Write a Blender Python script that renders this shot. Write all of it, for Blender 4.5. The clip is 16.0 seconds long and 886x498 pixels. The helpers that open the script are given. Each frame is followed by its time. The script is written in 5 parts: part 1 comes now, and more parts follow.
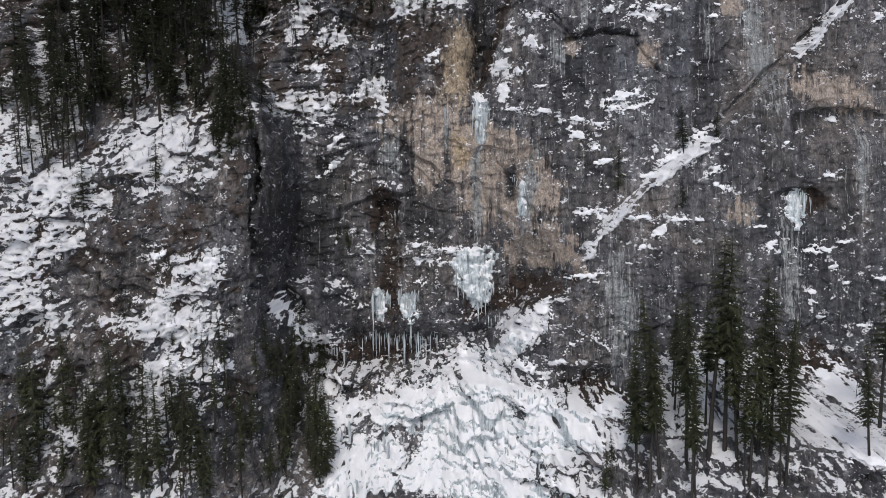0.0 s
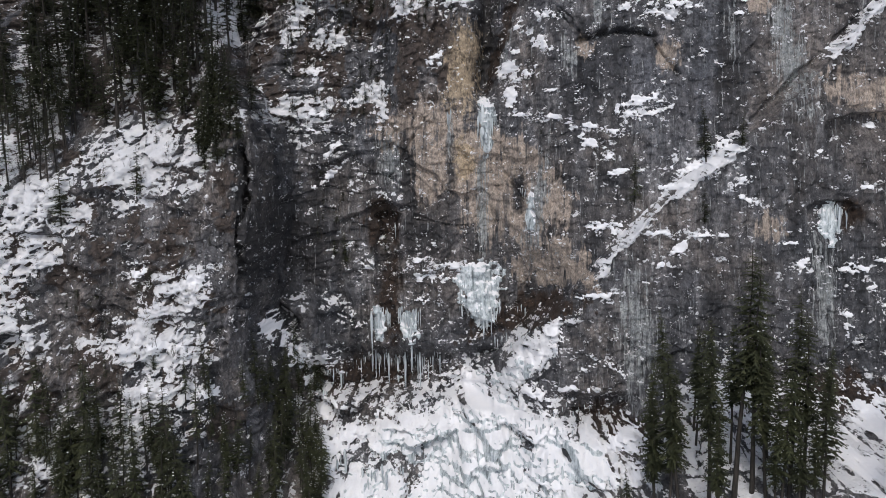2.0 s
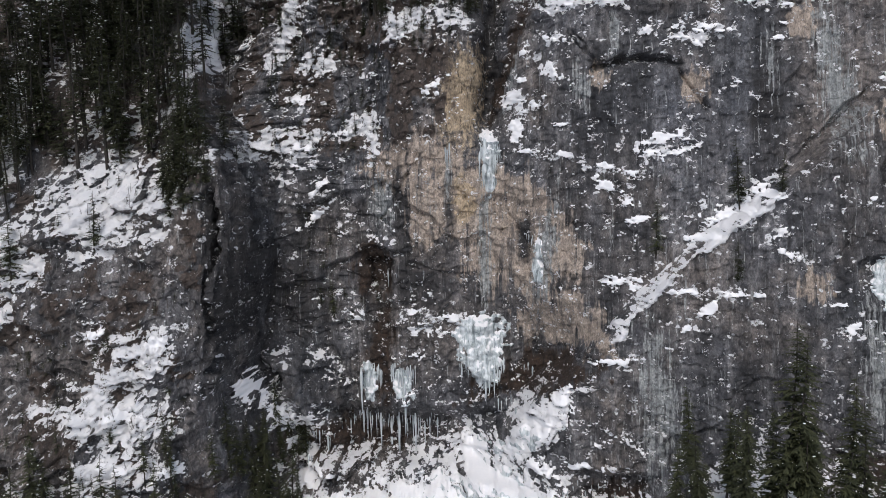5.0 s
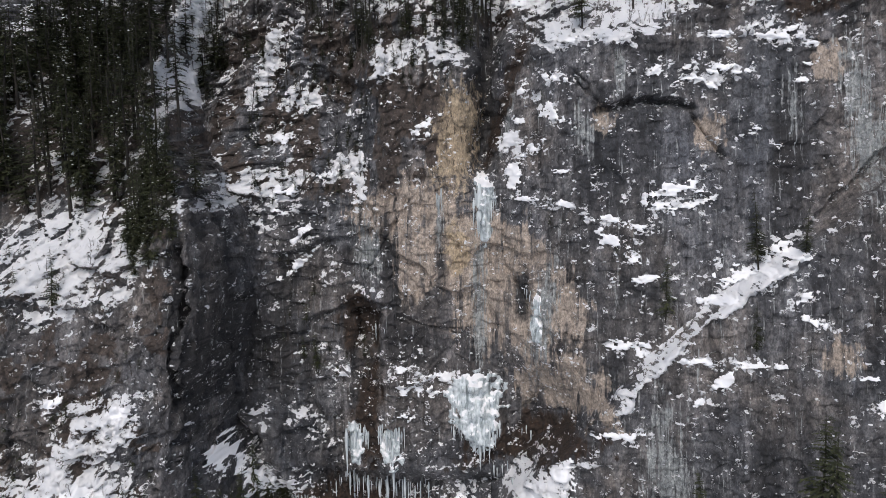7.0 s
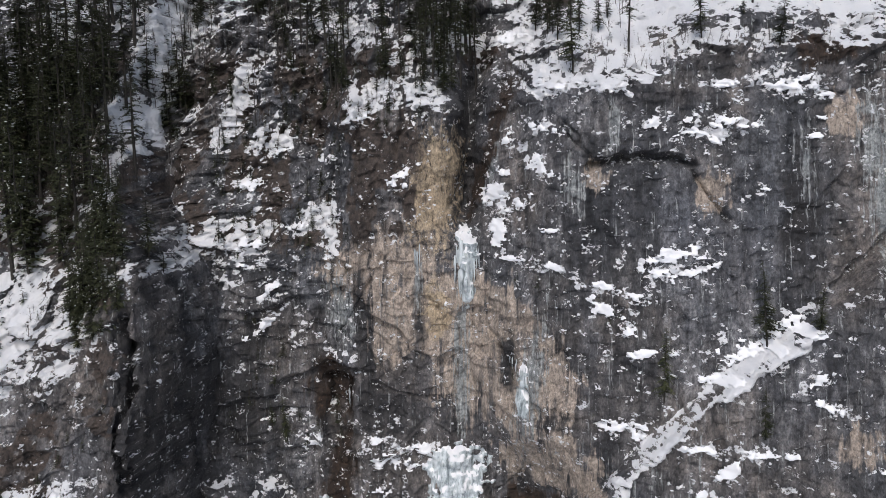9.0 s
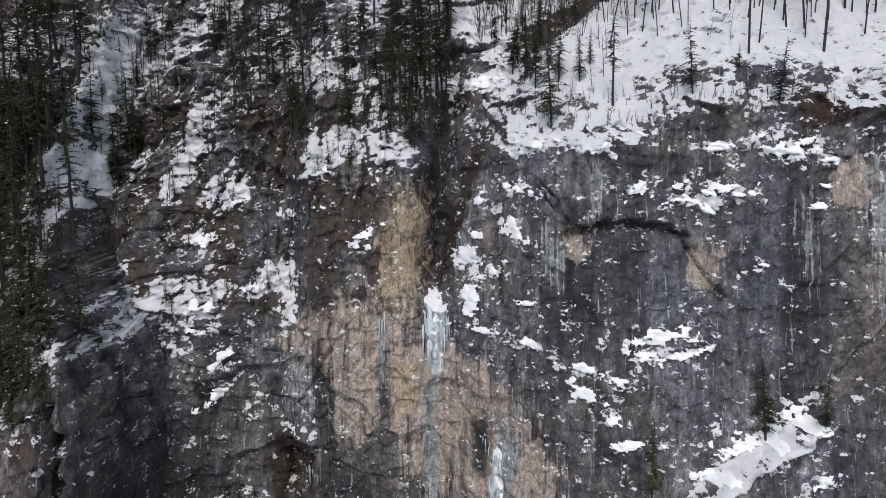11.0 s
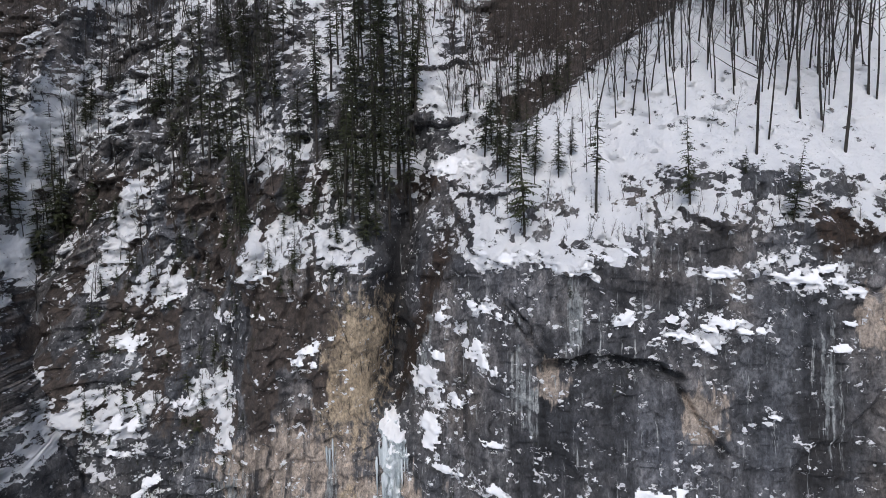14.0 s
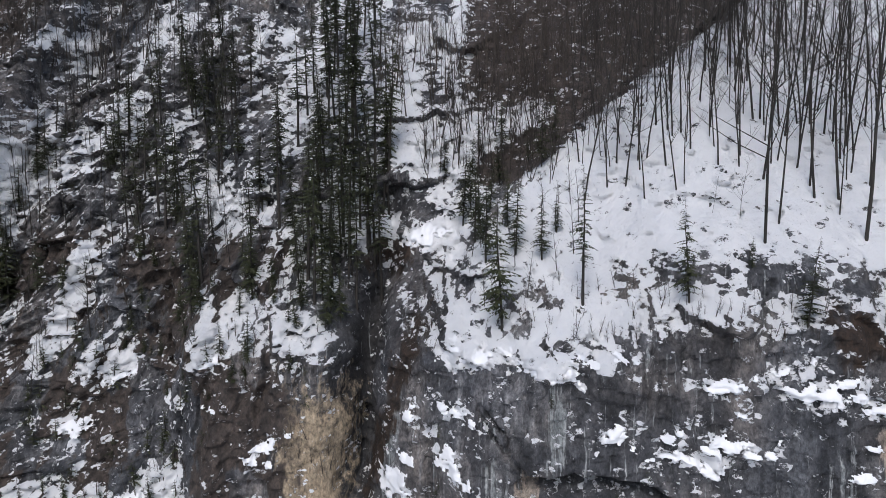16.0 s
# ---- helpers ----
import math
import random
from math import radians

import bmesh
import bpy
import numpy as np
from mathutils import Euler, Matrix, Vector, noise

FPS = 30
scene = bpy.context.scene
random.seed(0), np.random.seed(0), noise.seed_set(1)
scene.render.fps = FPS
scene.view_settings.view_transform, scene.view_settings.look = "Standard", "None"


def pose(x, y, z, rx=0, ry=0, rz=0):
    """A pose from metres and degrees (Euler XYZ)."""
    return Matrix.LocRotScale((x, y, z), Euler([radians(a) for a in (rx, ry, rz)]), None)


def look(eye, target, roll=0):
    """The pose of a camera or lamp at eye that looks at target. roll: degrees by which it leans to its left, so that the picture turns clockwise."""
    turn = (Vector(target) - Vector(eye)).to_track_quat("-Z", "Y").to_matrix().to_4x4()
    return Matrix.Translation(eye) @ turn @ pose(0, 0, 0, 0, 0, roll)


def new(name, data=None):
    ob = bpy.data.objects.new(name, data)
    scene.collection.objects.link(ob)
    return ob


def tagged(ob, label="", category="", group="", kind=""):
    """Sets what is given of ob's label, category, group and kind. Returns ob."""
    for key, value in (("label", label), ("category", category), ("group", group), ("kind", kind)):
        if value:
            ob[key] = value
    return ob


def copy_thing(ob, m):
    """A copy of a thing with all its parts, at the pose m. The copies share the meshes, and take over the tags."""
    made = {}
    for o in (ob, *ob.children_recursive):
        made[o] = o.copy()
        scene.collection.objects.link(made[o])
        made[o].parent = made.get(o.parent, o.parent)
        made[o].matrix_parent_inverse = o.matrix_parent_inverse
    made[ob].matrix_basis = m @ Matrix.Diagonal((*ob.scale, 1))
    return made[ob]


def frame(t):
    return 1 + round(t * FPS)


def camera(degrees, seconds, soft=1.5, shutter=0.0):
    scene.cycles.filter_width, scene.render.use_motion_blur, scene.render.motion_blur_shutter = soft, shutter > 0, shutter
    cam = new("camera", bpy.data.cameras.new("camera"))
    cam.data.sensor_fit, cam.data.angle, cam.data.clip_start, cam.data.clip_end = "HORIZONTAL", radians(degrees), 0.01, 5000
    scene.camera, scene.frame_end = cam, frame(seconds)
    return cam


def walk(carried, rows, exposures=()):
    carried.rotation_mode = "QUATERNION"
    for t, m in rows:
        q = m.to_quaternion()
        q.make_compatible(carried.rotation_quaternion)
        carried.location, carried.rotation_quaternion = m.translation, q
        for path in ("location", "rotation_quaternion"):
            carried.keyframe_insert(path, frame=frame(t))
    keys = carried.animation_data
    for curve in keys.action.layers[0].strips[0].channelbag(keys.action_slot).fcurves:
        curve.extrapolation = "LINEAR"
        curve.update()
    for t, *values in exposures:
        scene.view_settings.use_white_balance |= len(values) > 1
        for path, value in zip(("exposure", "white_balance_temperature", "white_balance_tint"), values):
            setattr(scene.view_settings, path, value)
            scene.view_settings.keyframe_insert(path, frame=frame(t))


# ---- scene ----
cam = camera(64.1, 16.0, soft=0.65)
METRES, EYE, TILT, LEAN, TURN = 80.0, 65.0, -6.0, 0.8, 0.0
ROWS = [
    (0.0, 0.0, 0.0, 0.0, 0.0, 0.0, 0.0),
    (0.5, 0.0075, 0.0237, 0.0064, 0.42, -0.02, -0.02),
    (1.0, 0.0145, 0.0477, 0.0134, 0.78, -0.03, -0.03),
    (1.5, 0.0217, 0.0721, 0.0219, 1.1, -0.04, -0.05),
    (2.0, 0.0286, 0.0968, 0.0312, 1.43, -0.03, -0.07),
    (2.5, 0.0352, 0.1215, 0.0427, 1.76, -0.03, -0.09),
    (3.0, 0.0419, 0.1465, 0.056, 2.13, -0.03, -0.1),
    (3.5, 0.0481, 0.1714, 0.0697, 2.48, -0.02, -0.13),
    (4.0, 0.0544, 0.1963, 0.0843, 2.73, -0.02, -0.15),
    (6.5, 0.085, 0.3176, 0.1841, 3.77, -0.0, -0.26),
    (7.0, 0.0904, 0.3415, 0.2056, 3.92, 0.05, -0.3),
    (7.5, 0.097, 0.3657, 0.2285, 4.05, 0.04, -0.31),
    (8.0, 0.1029, 0.3896, 0.2507, 4.07, 0.08, -0.32),
    (8.5, 0.1087, 0.4138, 0.2725, 4.01, 0.11, -0.35),
    (9.0, 0.1149, 0.4381, 0.2953, 3.92, 0.1, -0.33),
    (11.5, 0.1468, 0.5539, 0.4096, 3.09, 0.07, -0.31),
    (12.0, 0.1535, 0.5762, 0.4321, 3.04, 0.12, -0.33),
    (12.5, 0.1607, 0.5986, 0.4549, 3.07, 0.13, -0.34),
    (13.0, 0.1669, 0.6204, 0.4767, 3.08, 0.22, -0.4),
    (13.5, 0.1739, 0.6425, 0.4989, 3.14, 0.24, -0.42),
    (14.0, 0.1805, 0.6641, 0.5206, 3.2, 0.32, -0.46),
    (14.5, 0.1874, 0.6859, 0.5427, 3.27, 0.36, -0.49),
    (15.0, 0.1945, 0.7074, 0.5644, 3.34, 0.43, -0.54),
    (15.5, 0.2016, 0.7288, 0.5861, 3.39, 0.49, -0.57),
    (16.0, 0.2087, 0.7504, 0.6077, 3.46, 0.56, -0.61),
]
walk(cam, [(t, pose(0, 0, EYE, TILT, LEAN, TURN) @ pose(METRES * x, METRES * y, METRES * z, 90 + pitch, roll, yaw)) for t, x, y, z, yaw, pitch, roll in ROWS],
     exposures=((0, -0.58, 6500, 10), (4, -0.55, 6500, 10), (8, -0.42, 6550, 10), (16, -0.44, 6250, 10)))

# ---- world, sun ----
world = bpy.data.worlds.new("overcast_sky")
scene.world = world
world.use_nodes = True
wn = world.node_tree
sky = wn.nodes.new("ShaderNodeTexSky")
sky.sky_type, sky.sun_disc = "NISHITA", False
sky.sun_elevation, sky.sun_rotation = radians(50), radians(186)
sky.air_density, sky.dust_density = 1.0, 2.6
wn.links.new(sky.outputs["Color"], wn.nodes["Background"].inputs["Color"])
wn.nodes["Background"].inputs["Strength"].default_value = 0.16
sun = new("sun", bpy.data.lights.new("sun", "SUN"))
sun.data.energy, sun.data.angle, sun.data.color = 1.9, radians(28), (1.0, 0.975, 0.95)
sun.matrix_world = look((-17, -50, 251), (0, 110, 60))


# ---- materials ----
def material(name):
    m = bpy.data.materials.new(name)
    m.use_nodes = True
    return m, m.node_tree, m.node_tree.nodes["Principled BSDF"]


def node(tree, kind, **settings):
    n = tree.nodes.new(kind)
    for key, value in settings.items():
        n.inputs[key.replace("_", " ")].default_value = value
    return n


def coords(tree, scale):
    """World coordinates, scaled per axis."""
    geo = tree.nodes.new("ShaderNodeNewGeometry")
    mul = tree.nodes.new("ShaderNodeVectorMath")
    mul.operation = "MULTIPLY"
    mul.inputs[1].default_value = scale
    tree.links.new(geo.outputs["Position"], mul.inputs[0])
    return mul.outputs[0]


def grain(tree, scale, detail=5.0, rough=0.6, stretch=(1, 1, 1), distort=0.0):
    n = node(tree, "ShaderNodeTexNoise", Scale=scale, Detail=detail, Roughness=rough, Distortion=distort)
    tree.links.new(coords(tree, stretch), n.inputs["Vector"])
    return n.outputs["Fac"]


def ramp(tree, fac, *stops):
    n = tree.nodes.new("ShaderNodeValToRGB")
    while len(n.color_ramp.elements) < len(stops):
        n.color_ramp.elements.new(0.5)
    for e, (pos, col) in zip(n.color_ramp.elements, stops):
        e.position = pos
        e.color = (*col, 1) if len(col) == 3 else col
    tree.links.new(fac, n.inputs["Fac"])
    return n.outputs["Color"]


def mix(tree, fac, a, b, mode="MIX"):
    n = tree.nodes.new("ShaderNodeMix")
    n.data_type, n.blend_type = "RGBA", mode
    for value, socket in ((fac, n.inputs[0]), (a, n.inputs[6]), (b, n.inputs[7])):
        if isinstance(value, (int, float)):
            socket.default_value = value
        elif isinstance(value, tuple):
            socket.default_value = (*value, 1)
        else:
            tree.links.new(value, socket)
    return n.outputs[2]


def calc(tree, op, a, b=0.0, clamp=False):
    n = tree.nodes.new("ShaderNodeMath")
    n.operation, n.use_clamp = op, clamp
    for value, socket in ((a, n.inputs[0]), (b, n.inputs[1])):
        if isinstance(value, (int, float)):
            socket.default_value = value
        else:
            tree.links.new(value, socket)
    return n.outputs[0]


def attribute(tree, name):
    n = tree.nodes.new("ShaderNodeAttribute")
    n.attribute_name = name
    return n.outputs["Fac"]


def bump(tree, bsdf, height, strength, distance):
    n = node(tree, "ShaderNodeBump", Strength=strength, Distance=distance)
    tree.links.new(height, n.inputs["Height"])
    tree.links.new(n.outputs["Normal"], bsdf.inputs["Normal"])


def snow_colour(tree):
    return ramp(tree, grain(tree, 0.35, 6, 0.65), (0.3, (0.82, 0.83, 0.86)), (0.7, (0.92, 0.92, 0.935)))


def edge(tree, mask, jitter, width=0.06, rag=1.6):
    """A crisp, ragged edge where a soft mask passes one half."""
    f = calc(tree, "ADD", mask, calc(tree, "MULTIPLY", calc(tree, "SUBTRACT", jitter, 0.5), rag))
    return ramp(tree, f, (0.5 - width, (0, 0, 0)), (0.5 + width, (1, 1, 1)))


def chips(tree, scale, stretch, warp=0.25):
    """Angular pieces of rock: a tone for each, and its edges."""
    base = coords(tree, stretch)
    n = node(tree, "ShaderNodeTexNoise", Scale=0.9, Detail=4.0, Roughness=0.6)
    tree.links.new(base, n.inputs["Vector"])
    off = tree.nodes.new("ShaderNodeVectorMath")
    off.operation = "MULTIPLY_ADD"
    off.inputs[1].default_value = (warp, warp, warp)
    tree.links.new(n.outputs["Color"], off.inputs[0])
    tree.links.new(base, off.inputs[2])
    v = node(tree, "ShaderNodeTexVoronoi", Scale=scale, Randomness=1.0)
    tree.links.new(off.outputs[0], v.inputs["Vector"])
    e = node(tree, "ShaderNodeTexVoronoi", Scale=scale, Randomness=1.0)
    e.feature = "DISTANCE_TO_EDGE"
    tree.links.new(off.outputs[0], e.inputs["Vector"])
    return v.outputs["Color"], v.outputs["Distance"], e.outputs["Distance"]


def rock_material():
    m, tree, bsdf = material("limestone")
    streak = grain(tree, 1.0, 8, 0.68, (1.1, 0.5, 0.07), 0.5)
    drip = grain(tree, 1.0, 6, 0.7, (3.2, 1.0, 0.12), 0.3)
    blotch = grain(tree, 0.1, 7, 0.62, (1, 1, 0.8))
    fine = grain(tree, 1.4, 9, 0.74, (1, 1, 0.5))
    pits = grain(tree, 5.0, 7, 0.75, (1, 1, 0.6))
    big, big_d, big_e = chips(tree, 0.42, (1, 1, 0.6), 0.6)
    small, small_d, small_e = chips(tree, 1.5, (1, 1, 0.7), 0.4)
    wide = grain(tree, 0.045, 5, 0.6, (1, 1, 0.55), 0.6)
    where = ramp(tree, grain(tree, 0.07, 3, 0.5, (1.2, 1, 0.45)), (0.44, (0.12, 0.12, 0.12)), (0.6, (1, 1, 1)))
    strata = grain(tree, 1.0, 6, 0.66, (0.16, 0.5, 0.9), 0.7)
    grey = ramp(tree, blotch, (0.32, (0.046, 0.05, 0.06)), (0.5, (0.088, 0.089, 0.096)), (0.64, (0.132, 0.119, 0.112)))
    grey = mix(tree, ramp(tree, wide, (0.5, (0, 0, 0)), (0.62, (0.7, 0.7, 0.7))), grey, (0.07, 0.076, 0.087))
    grey = mix(tree, ramp(tree, wide, (0.36, (0.75, 0.75, 0.75)), (0.47, (0, 0, 0))), grey, (0.125, 0.112, 0.104))
    grey = mix(tree, calc(tree, "MULTIPLY", ramp(tree, streak, (0.52, (0, 0, 0)), (0.68, (0.9, 0.9, 0.9))), where), grey, (0.21, 0.212, 0.22))
    grey = mix(tree, calc(tree, "MULTIPLY", ramp(tree, streak, (0.32, (0.8, 0.8, 0.8)), (0.46, (0, 0, 0))), where), grey, (0.014, 0.014, 0.017))
    grey = mix(tree, 0.4, grey, ramp(tree, strata, (0.38, (0.45, 0.45, 0.46)), (0.48, (1, 1, 1)), (0.62, (1.35, 1.34, 1.32))), "MULTIPLY")
    grey = mix(tree, calc(tree, "MULTIPLY", ramp(tree, drip, (0.6, (0, 0, 0)), (0.72, (0.45, 0.45, 0.45))), where), grey, (0.22, 0.225, 0.23))
    band = grain(tree, 1.0, 5, 0.62, (0.26, 0.2, 0.022), 0.4)
    grey = mix(tree, 1.0, grey, ramp(tree, band, (0.36, (0.42, 0.43, 0.45)), (0.5, (1, 1, 1)), (0.64, (1.6, 1.6, 1.6))), "MULTIPLY")
    warm = ramp(tree, fine, (0.25, (0.31, 0.24, 0.163)), (0.5, (0.4, 0.318, 0.22)), (0.75, (0.48, 0.4, 0.295)))
    pale = ramp(tree, fine, (0.25, (0.255, 0.208, 0.17)), (0.5, (0.385, 0.324, 0.272)), (0.75, (0.51, 0.44, 0.38)))
    pale = mix(tree, ramp(tree, streak, (0.38, (0.8, 0.8, 0.8)), (0.5, (0, 0, 0))), pale, (0.075, 0.075, 0.08))
    grey = mix(tree, 0.8, grey, ramp(tree, fine, (0.34, (0.28, 0.28, 0.29)), (0.5, (1, 1, 1)), (0.66, (1.5, 1.48, 1.45))), "MULTIPLY")
    grey = mix(tree, 0.6, grey, ramp(tree, big, (0.0, (0.42, 0.42, 0.44)), (1.0, (1.6, 1.57, 1.53))), "MULTIPLY")
    col = mix(tree, edge(tree, attribute(tree, "pale"), streak, 0.08), grey, pale)
    # dark streaks; the gully slot's shade is painted in the same colour
    col = mix(tree, edge(tree, attribute(tree, "stain_shade"), streak, 0.22), col, (0.03, 0.029, 0.031))
    col = mix(tree, edge(tree, attribute(tree, "lime"), drip, 0.16, 3.6), col, ramp(tree, drip, (0.3, (0.12, 0.135, 0.14)), (0.7, (0.4, 0.42, 0.42))))
    col = mix(tree, edge(tree, attribute(tree, "ochre"), fine, 0.12), col, warm)
    # rust-brown rock; overhang shade is painted in the same near-black brown
    col = mix(tree, edge(tree, attribute(tree, "rust_shade"), streak, 0.12), col, ramp(tree, fine, (0.3, (0.01, 0.007, 0.005)), (0.7, (0.055, 0.033, 0.022))))
    litter = ramp(tree, fine, (0.3, (0.022, 0.017, 0.015)), (0.7, (0.1, 0.078, 0.066)))
    col = mix(tree, edge(tree, attribute(tree, "litter"), fine, 0.15), col, litter)
    col = mix(tree, 0.85, col, ramp(tree, pits, (0.37, (0.4, 0.4, 0.41)), (0.5, (1, 1, 1)), (0.66, (1.6, 1.58, 1.55))), "MULTIPLY")
    col = mix(tree, 0.45, col, ramp(tree, fine, (0.34, (0.3, 0.3, 0.31)), (0.5, (1, 1, 1)), (0.66, (1.4, 1.38, 1.35))), "MULTIPLY")
    col = mix(tree, 0.45, col, ramp(tree, small, (0.0, (0.6, 0.6, 0.62)), (1.0, (1.45, 1.42, 1.4))), "MULTIPLY")
    clump, clump_d, clump_e = chips(tree, 1.2, (1, 0.6, 1.3), 0.7)
    speck, speck_d, speck_e = chips(tree, 2.9, (1, 0.8, 1.5), 0.5)
    rag = calc(tree, "ADD", calc(tree, "MULTIPLY", grain(tree, 2.8, 9, 0.8, (1, 1, 1.3)), 0.6), calc(tree, "MULTIPLY", clump, 0.4))
    rag = calc(tree, "ADD", rag, ramp(tree, speck, (0.72, (0, 0, 0)), (0.74, (0.09, 0.09, 0.09))))
    rag = calc(tree, "SUBTRACT", rag, ramp(tree, speck, (0.28, (0.06, 0.06, 0.06)), (0.3, (0, 0, 0))))
    snow = edge(tree, attribute(tree, "snow"), rag, 0.04, 2.7)
    col = mix(tree, snow, col, snow_colour(tree))
    tree.links.new(col, bsdf.inputs["Base Color"])
    tree.links.new(ramp(tree, snow, (0, (0.7, 0.7, 0.7)), (1, (0.55, 0.55, 0.55))), bsdf.inputs["Roughness"])
    relief = calc(tree, "ADD", fine, calc(tree, "MULTIPLY", pits, 0.35))
    relief = calc(tree, "ADD", relief, calc(tree, "MULTIPLY", streak, 0.3))
    relief = calc(tree, "ADD", relief, calc(tree, "MULTIPLY", strata, 0.25))
    relief = calc(tree, "SUBTRACT", relief, calc(tree, "MULTIPLY", small_d, 0.35))
    relief = calc(tree, "ADD", relief, calc(tree, "MULTIPLY", calc(tree, "MINIMUM", big_e, 0.12), 0.8))
    relief = calc(tree, "ADD", relief, calc(tree, "MULTIPLY", snow, 0.25))
    bump(tree, bsdf, relief, 0.9, 0.45)
    return m


ROCK = rock_material()


def snow_material():
    m, tree, bsdf = material("snow")
    tree.links.new(snow_colour(tree), bsdf.inputs["Base Color"])
    bsdf.inputs["Roughness"].default_value = 0.6
    bump(tree, bsdf, grain(tree, 1.5, 6, 0.6), 0.5, 0.25)
    return m


SNOW = snow_material()


def ice_material():
    m, tree, bsdf = material("ice")
    columns = grain(tree, 1.0, 7, 0.68, (1.9, 1.9, 0.17), 0.3)
    lumps = grain(tree, 0.42, 6, 0.62)
    fine = grain(tree, 2.6, 7, 0.72)
    col = ramp(tree, columns, (0.34, (0.13, 0.15, 0.16)), (0.45, (0.4, 0.46, 0.48)), (0.58, (0.72, 0.77, 0.79)))
    col = mix(tree, ramp(tree, lumps, (0.5, (0, 0, 0)), (0.64, (0.55, 0.55, 0.55))), col, (0.78, 0.83, 0.86))
    col = mix(tree, 1.0, col, ramp(tree, fine, (0.34, (0.62, 0.64, 0.66)), (0.5, (1, 1, 1))), "MULTIPLY")
    geo = tree.nodes.new("ShaderNodeNewGeometry")
    axes = tree.nodes.new("ShaderNodeSeparateXYZ")
    tree.links.new(geo.outputs["Normal"], axes.inputs[0])
    lying = calc(tree, "ADD", axes.outputs["Z"], calc(tree, "MULTIPLY", calc(tree, "SUBTRACT", lumps, 0.5), 0.9))
    col = mix(tree, ramp(tree, lying, (0.4, (0, 0, 0)), (0.56, (1, 1, 1))), col, snow_colour(tree))
    tree.links.new(col, bsdf.inputs["Base Color"])
    bsdf.inputs["Roughness"].default_value = 0.4
    bump(tree, bsdf, columns, 0.7, 0.3)
    return m


ICE = ice_material()


def icicle_material():
    m, tree, bsdf = material("grey_ice")
    col = ramp(tree, grain(tree, 1.0, 5, 0.6, (2, 2, 0.3)), (0.35, (0.3, 0.34, 0.36)), (0.65, (0.66, 0.71, 0.73)))
    tree.links.new(col, bsdf.inputs["Base Color"])
    bsdf.inputs["Roughness"].default_value = 0.25
    return m


ICICLE = icicle_material()


def plain_material(name, low, high, scale, rough=0.8, stretch=(1, 1, 1)):
    m, tree, bsdf = material(name)
    info = tree.nodes.new("ShaderNodeObjectInfo")
    col = ramp(tree, grain(tree, scale, 4, 0.6, stretch), (0.3, low), (0.7, high))
    shade = calc(tree, "ADD", calc(tree, "MULTIPLY", info.outputs["Random"], 0.5), 0.65)
    n = tree.nodes.new("ShaderNodeVectorMath")
    n.operation = "SCALE"
    tree.links.new(col, n.inputs[0])
    tree.links.new(shade, n.inputs["Scale"])
    tree.links.new(n.outputs[0], bsdf.inputs["Base Color"])
    bsdf.inputs["Roughness"].default_value = rough
    return m


NEEDLES = plain_material("conifer_needles", (0.017, 0.022, 0.008), (0.062, 0.069, 0.027), 1.5)
BARK = plain_material("grey_brown_bark", (0.014, 0.012, 0.01), (0.05, 0.043, 0.037), 2.0, 0.9, (1, 1, 0.3))
TWIGS = plain_material("bare_twigs", (0.03, 0.024, 0.02), (0.075, 0.06, 0.05), 2.0, 0.9)


# ---- the shape of the cliff: depth y over x (across) and z (up) ----
def lattice(ix, iy, seed):
    h = (ix.astype(np.int64) * 374761393 + iy.astype(np.int64) * 668265263 + seed * 974634777) & 0xFFFFFFFF
    h = ((h ^ (h >> 13)) * 1274126177) & 0xFFFFFFFF
    return ((h ^ (h >> 16)) & 0xFFFF) / 65535.0


def vnoise(x, y, seed):
    """Smooth noise between 0 and 1."""
    x, y = np.asarray(x, float), np.asarray(y, float)
    ix, iy = np.floor(x), np.floor(y)
    fx, fy = x - ix, y - iy
    fx, fy = fx * fx * fx * (fx * (fx * 6 - 15) + 10), fy * fy * fy * (fy * (fy * 6 - 15) + 10)
    a, b = lattice(ix, iy, seed), lattice(ix + 1, iy, seed)
    c, d = lattice(ix, iy + 1, seed), lattice(ix + 1, iy + 1, seed)
    return (a + (b - a) * fx) * (1 - fy) + (c + (d - c) * fx) * fy


def fbm(x, y, seed, octaves=4, gain=0.5):
    total, amp, norm = 0.0, 1.0, 0.0
    for i in range(octaves):
        total = total + amp * vnoise(x * 2 ** i + 17.3 * i, y * 2 ** i - 9.1 * i, seed + i)
        norm += amp
        amp *= gain
    return total / norm


def step(a, b, v):
    t = np.clip((v - a) / (b - a), 0, 1)
    return t * t * (3 - 2 * t)


def lower_of(a, b, soft=1.5):
    h = np.clip(0.5 + 0.5 * (b - a) / soft, 0, 1)
    return b + (a - b) * h - soft * h * (1 - h)


def spot(x, z, cx, cz, rx, rz, turn=0.0, rag=0.35, seed=5, power=2.0):
    """A ragged patch: 1 in its middle, 0.5 at its rim, 0 well outside."""
    c, s = math.cos(radians(turn)), math.sin(radians(turn))
    u, v = ((x - cx) * c + (z - cz) * s) / rx, (-(x - cx) * s + (z - cz) * c) / rz
    r = (np.abs(u) ** power + np.abs(v) ** power) ** (1 / power)
    size = 3.0 / max(min(rx, rz), 0.8)
    r = r + rag * ((fbm(x * size * 0.35, z * size * 0.35, seed, 4, 0.6) - 0.5) * 2 + (fbm(x * 1.1, z * 1.4, seed + 3, 3, 0.6) - 0.5) * 1.2)
    return np.clip(1.0 - 0.5 * r, 0, 1)


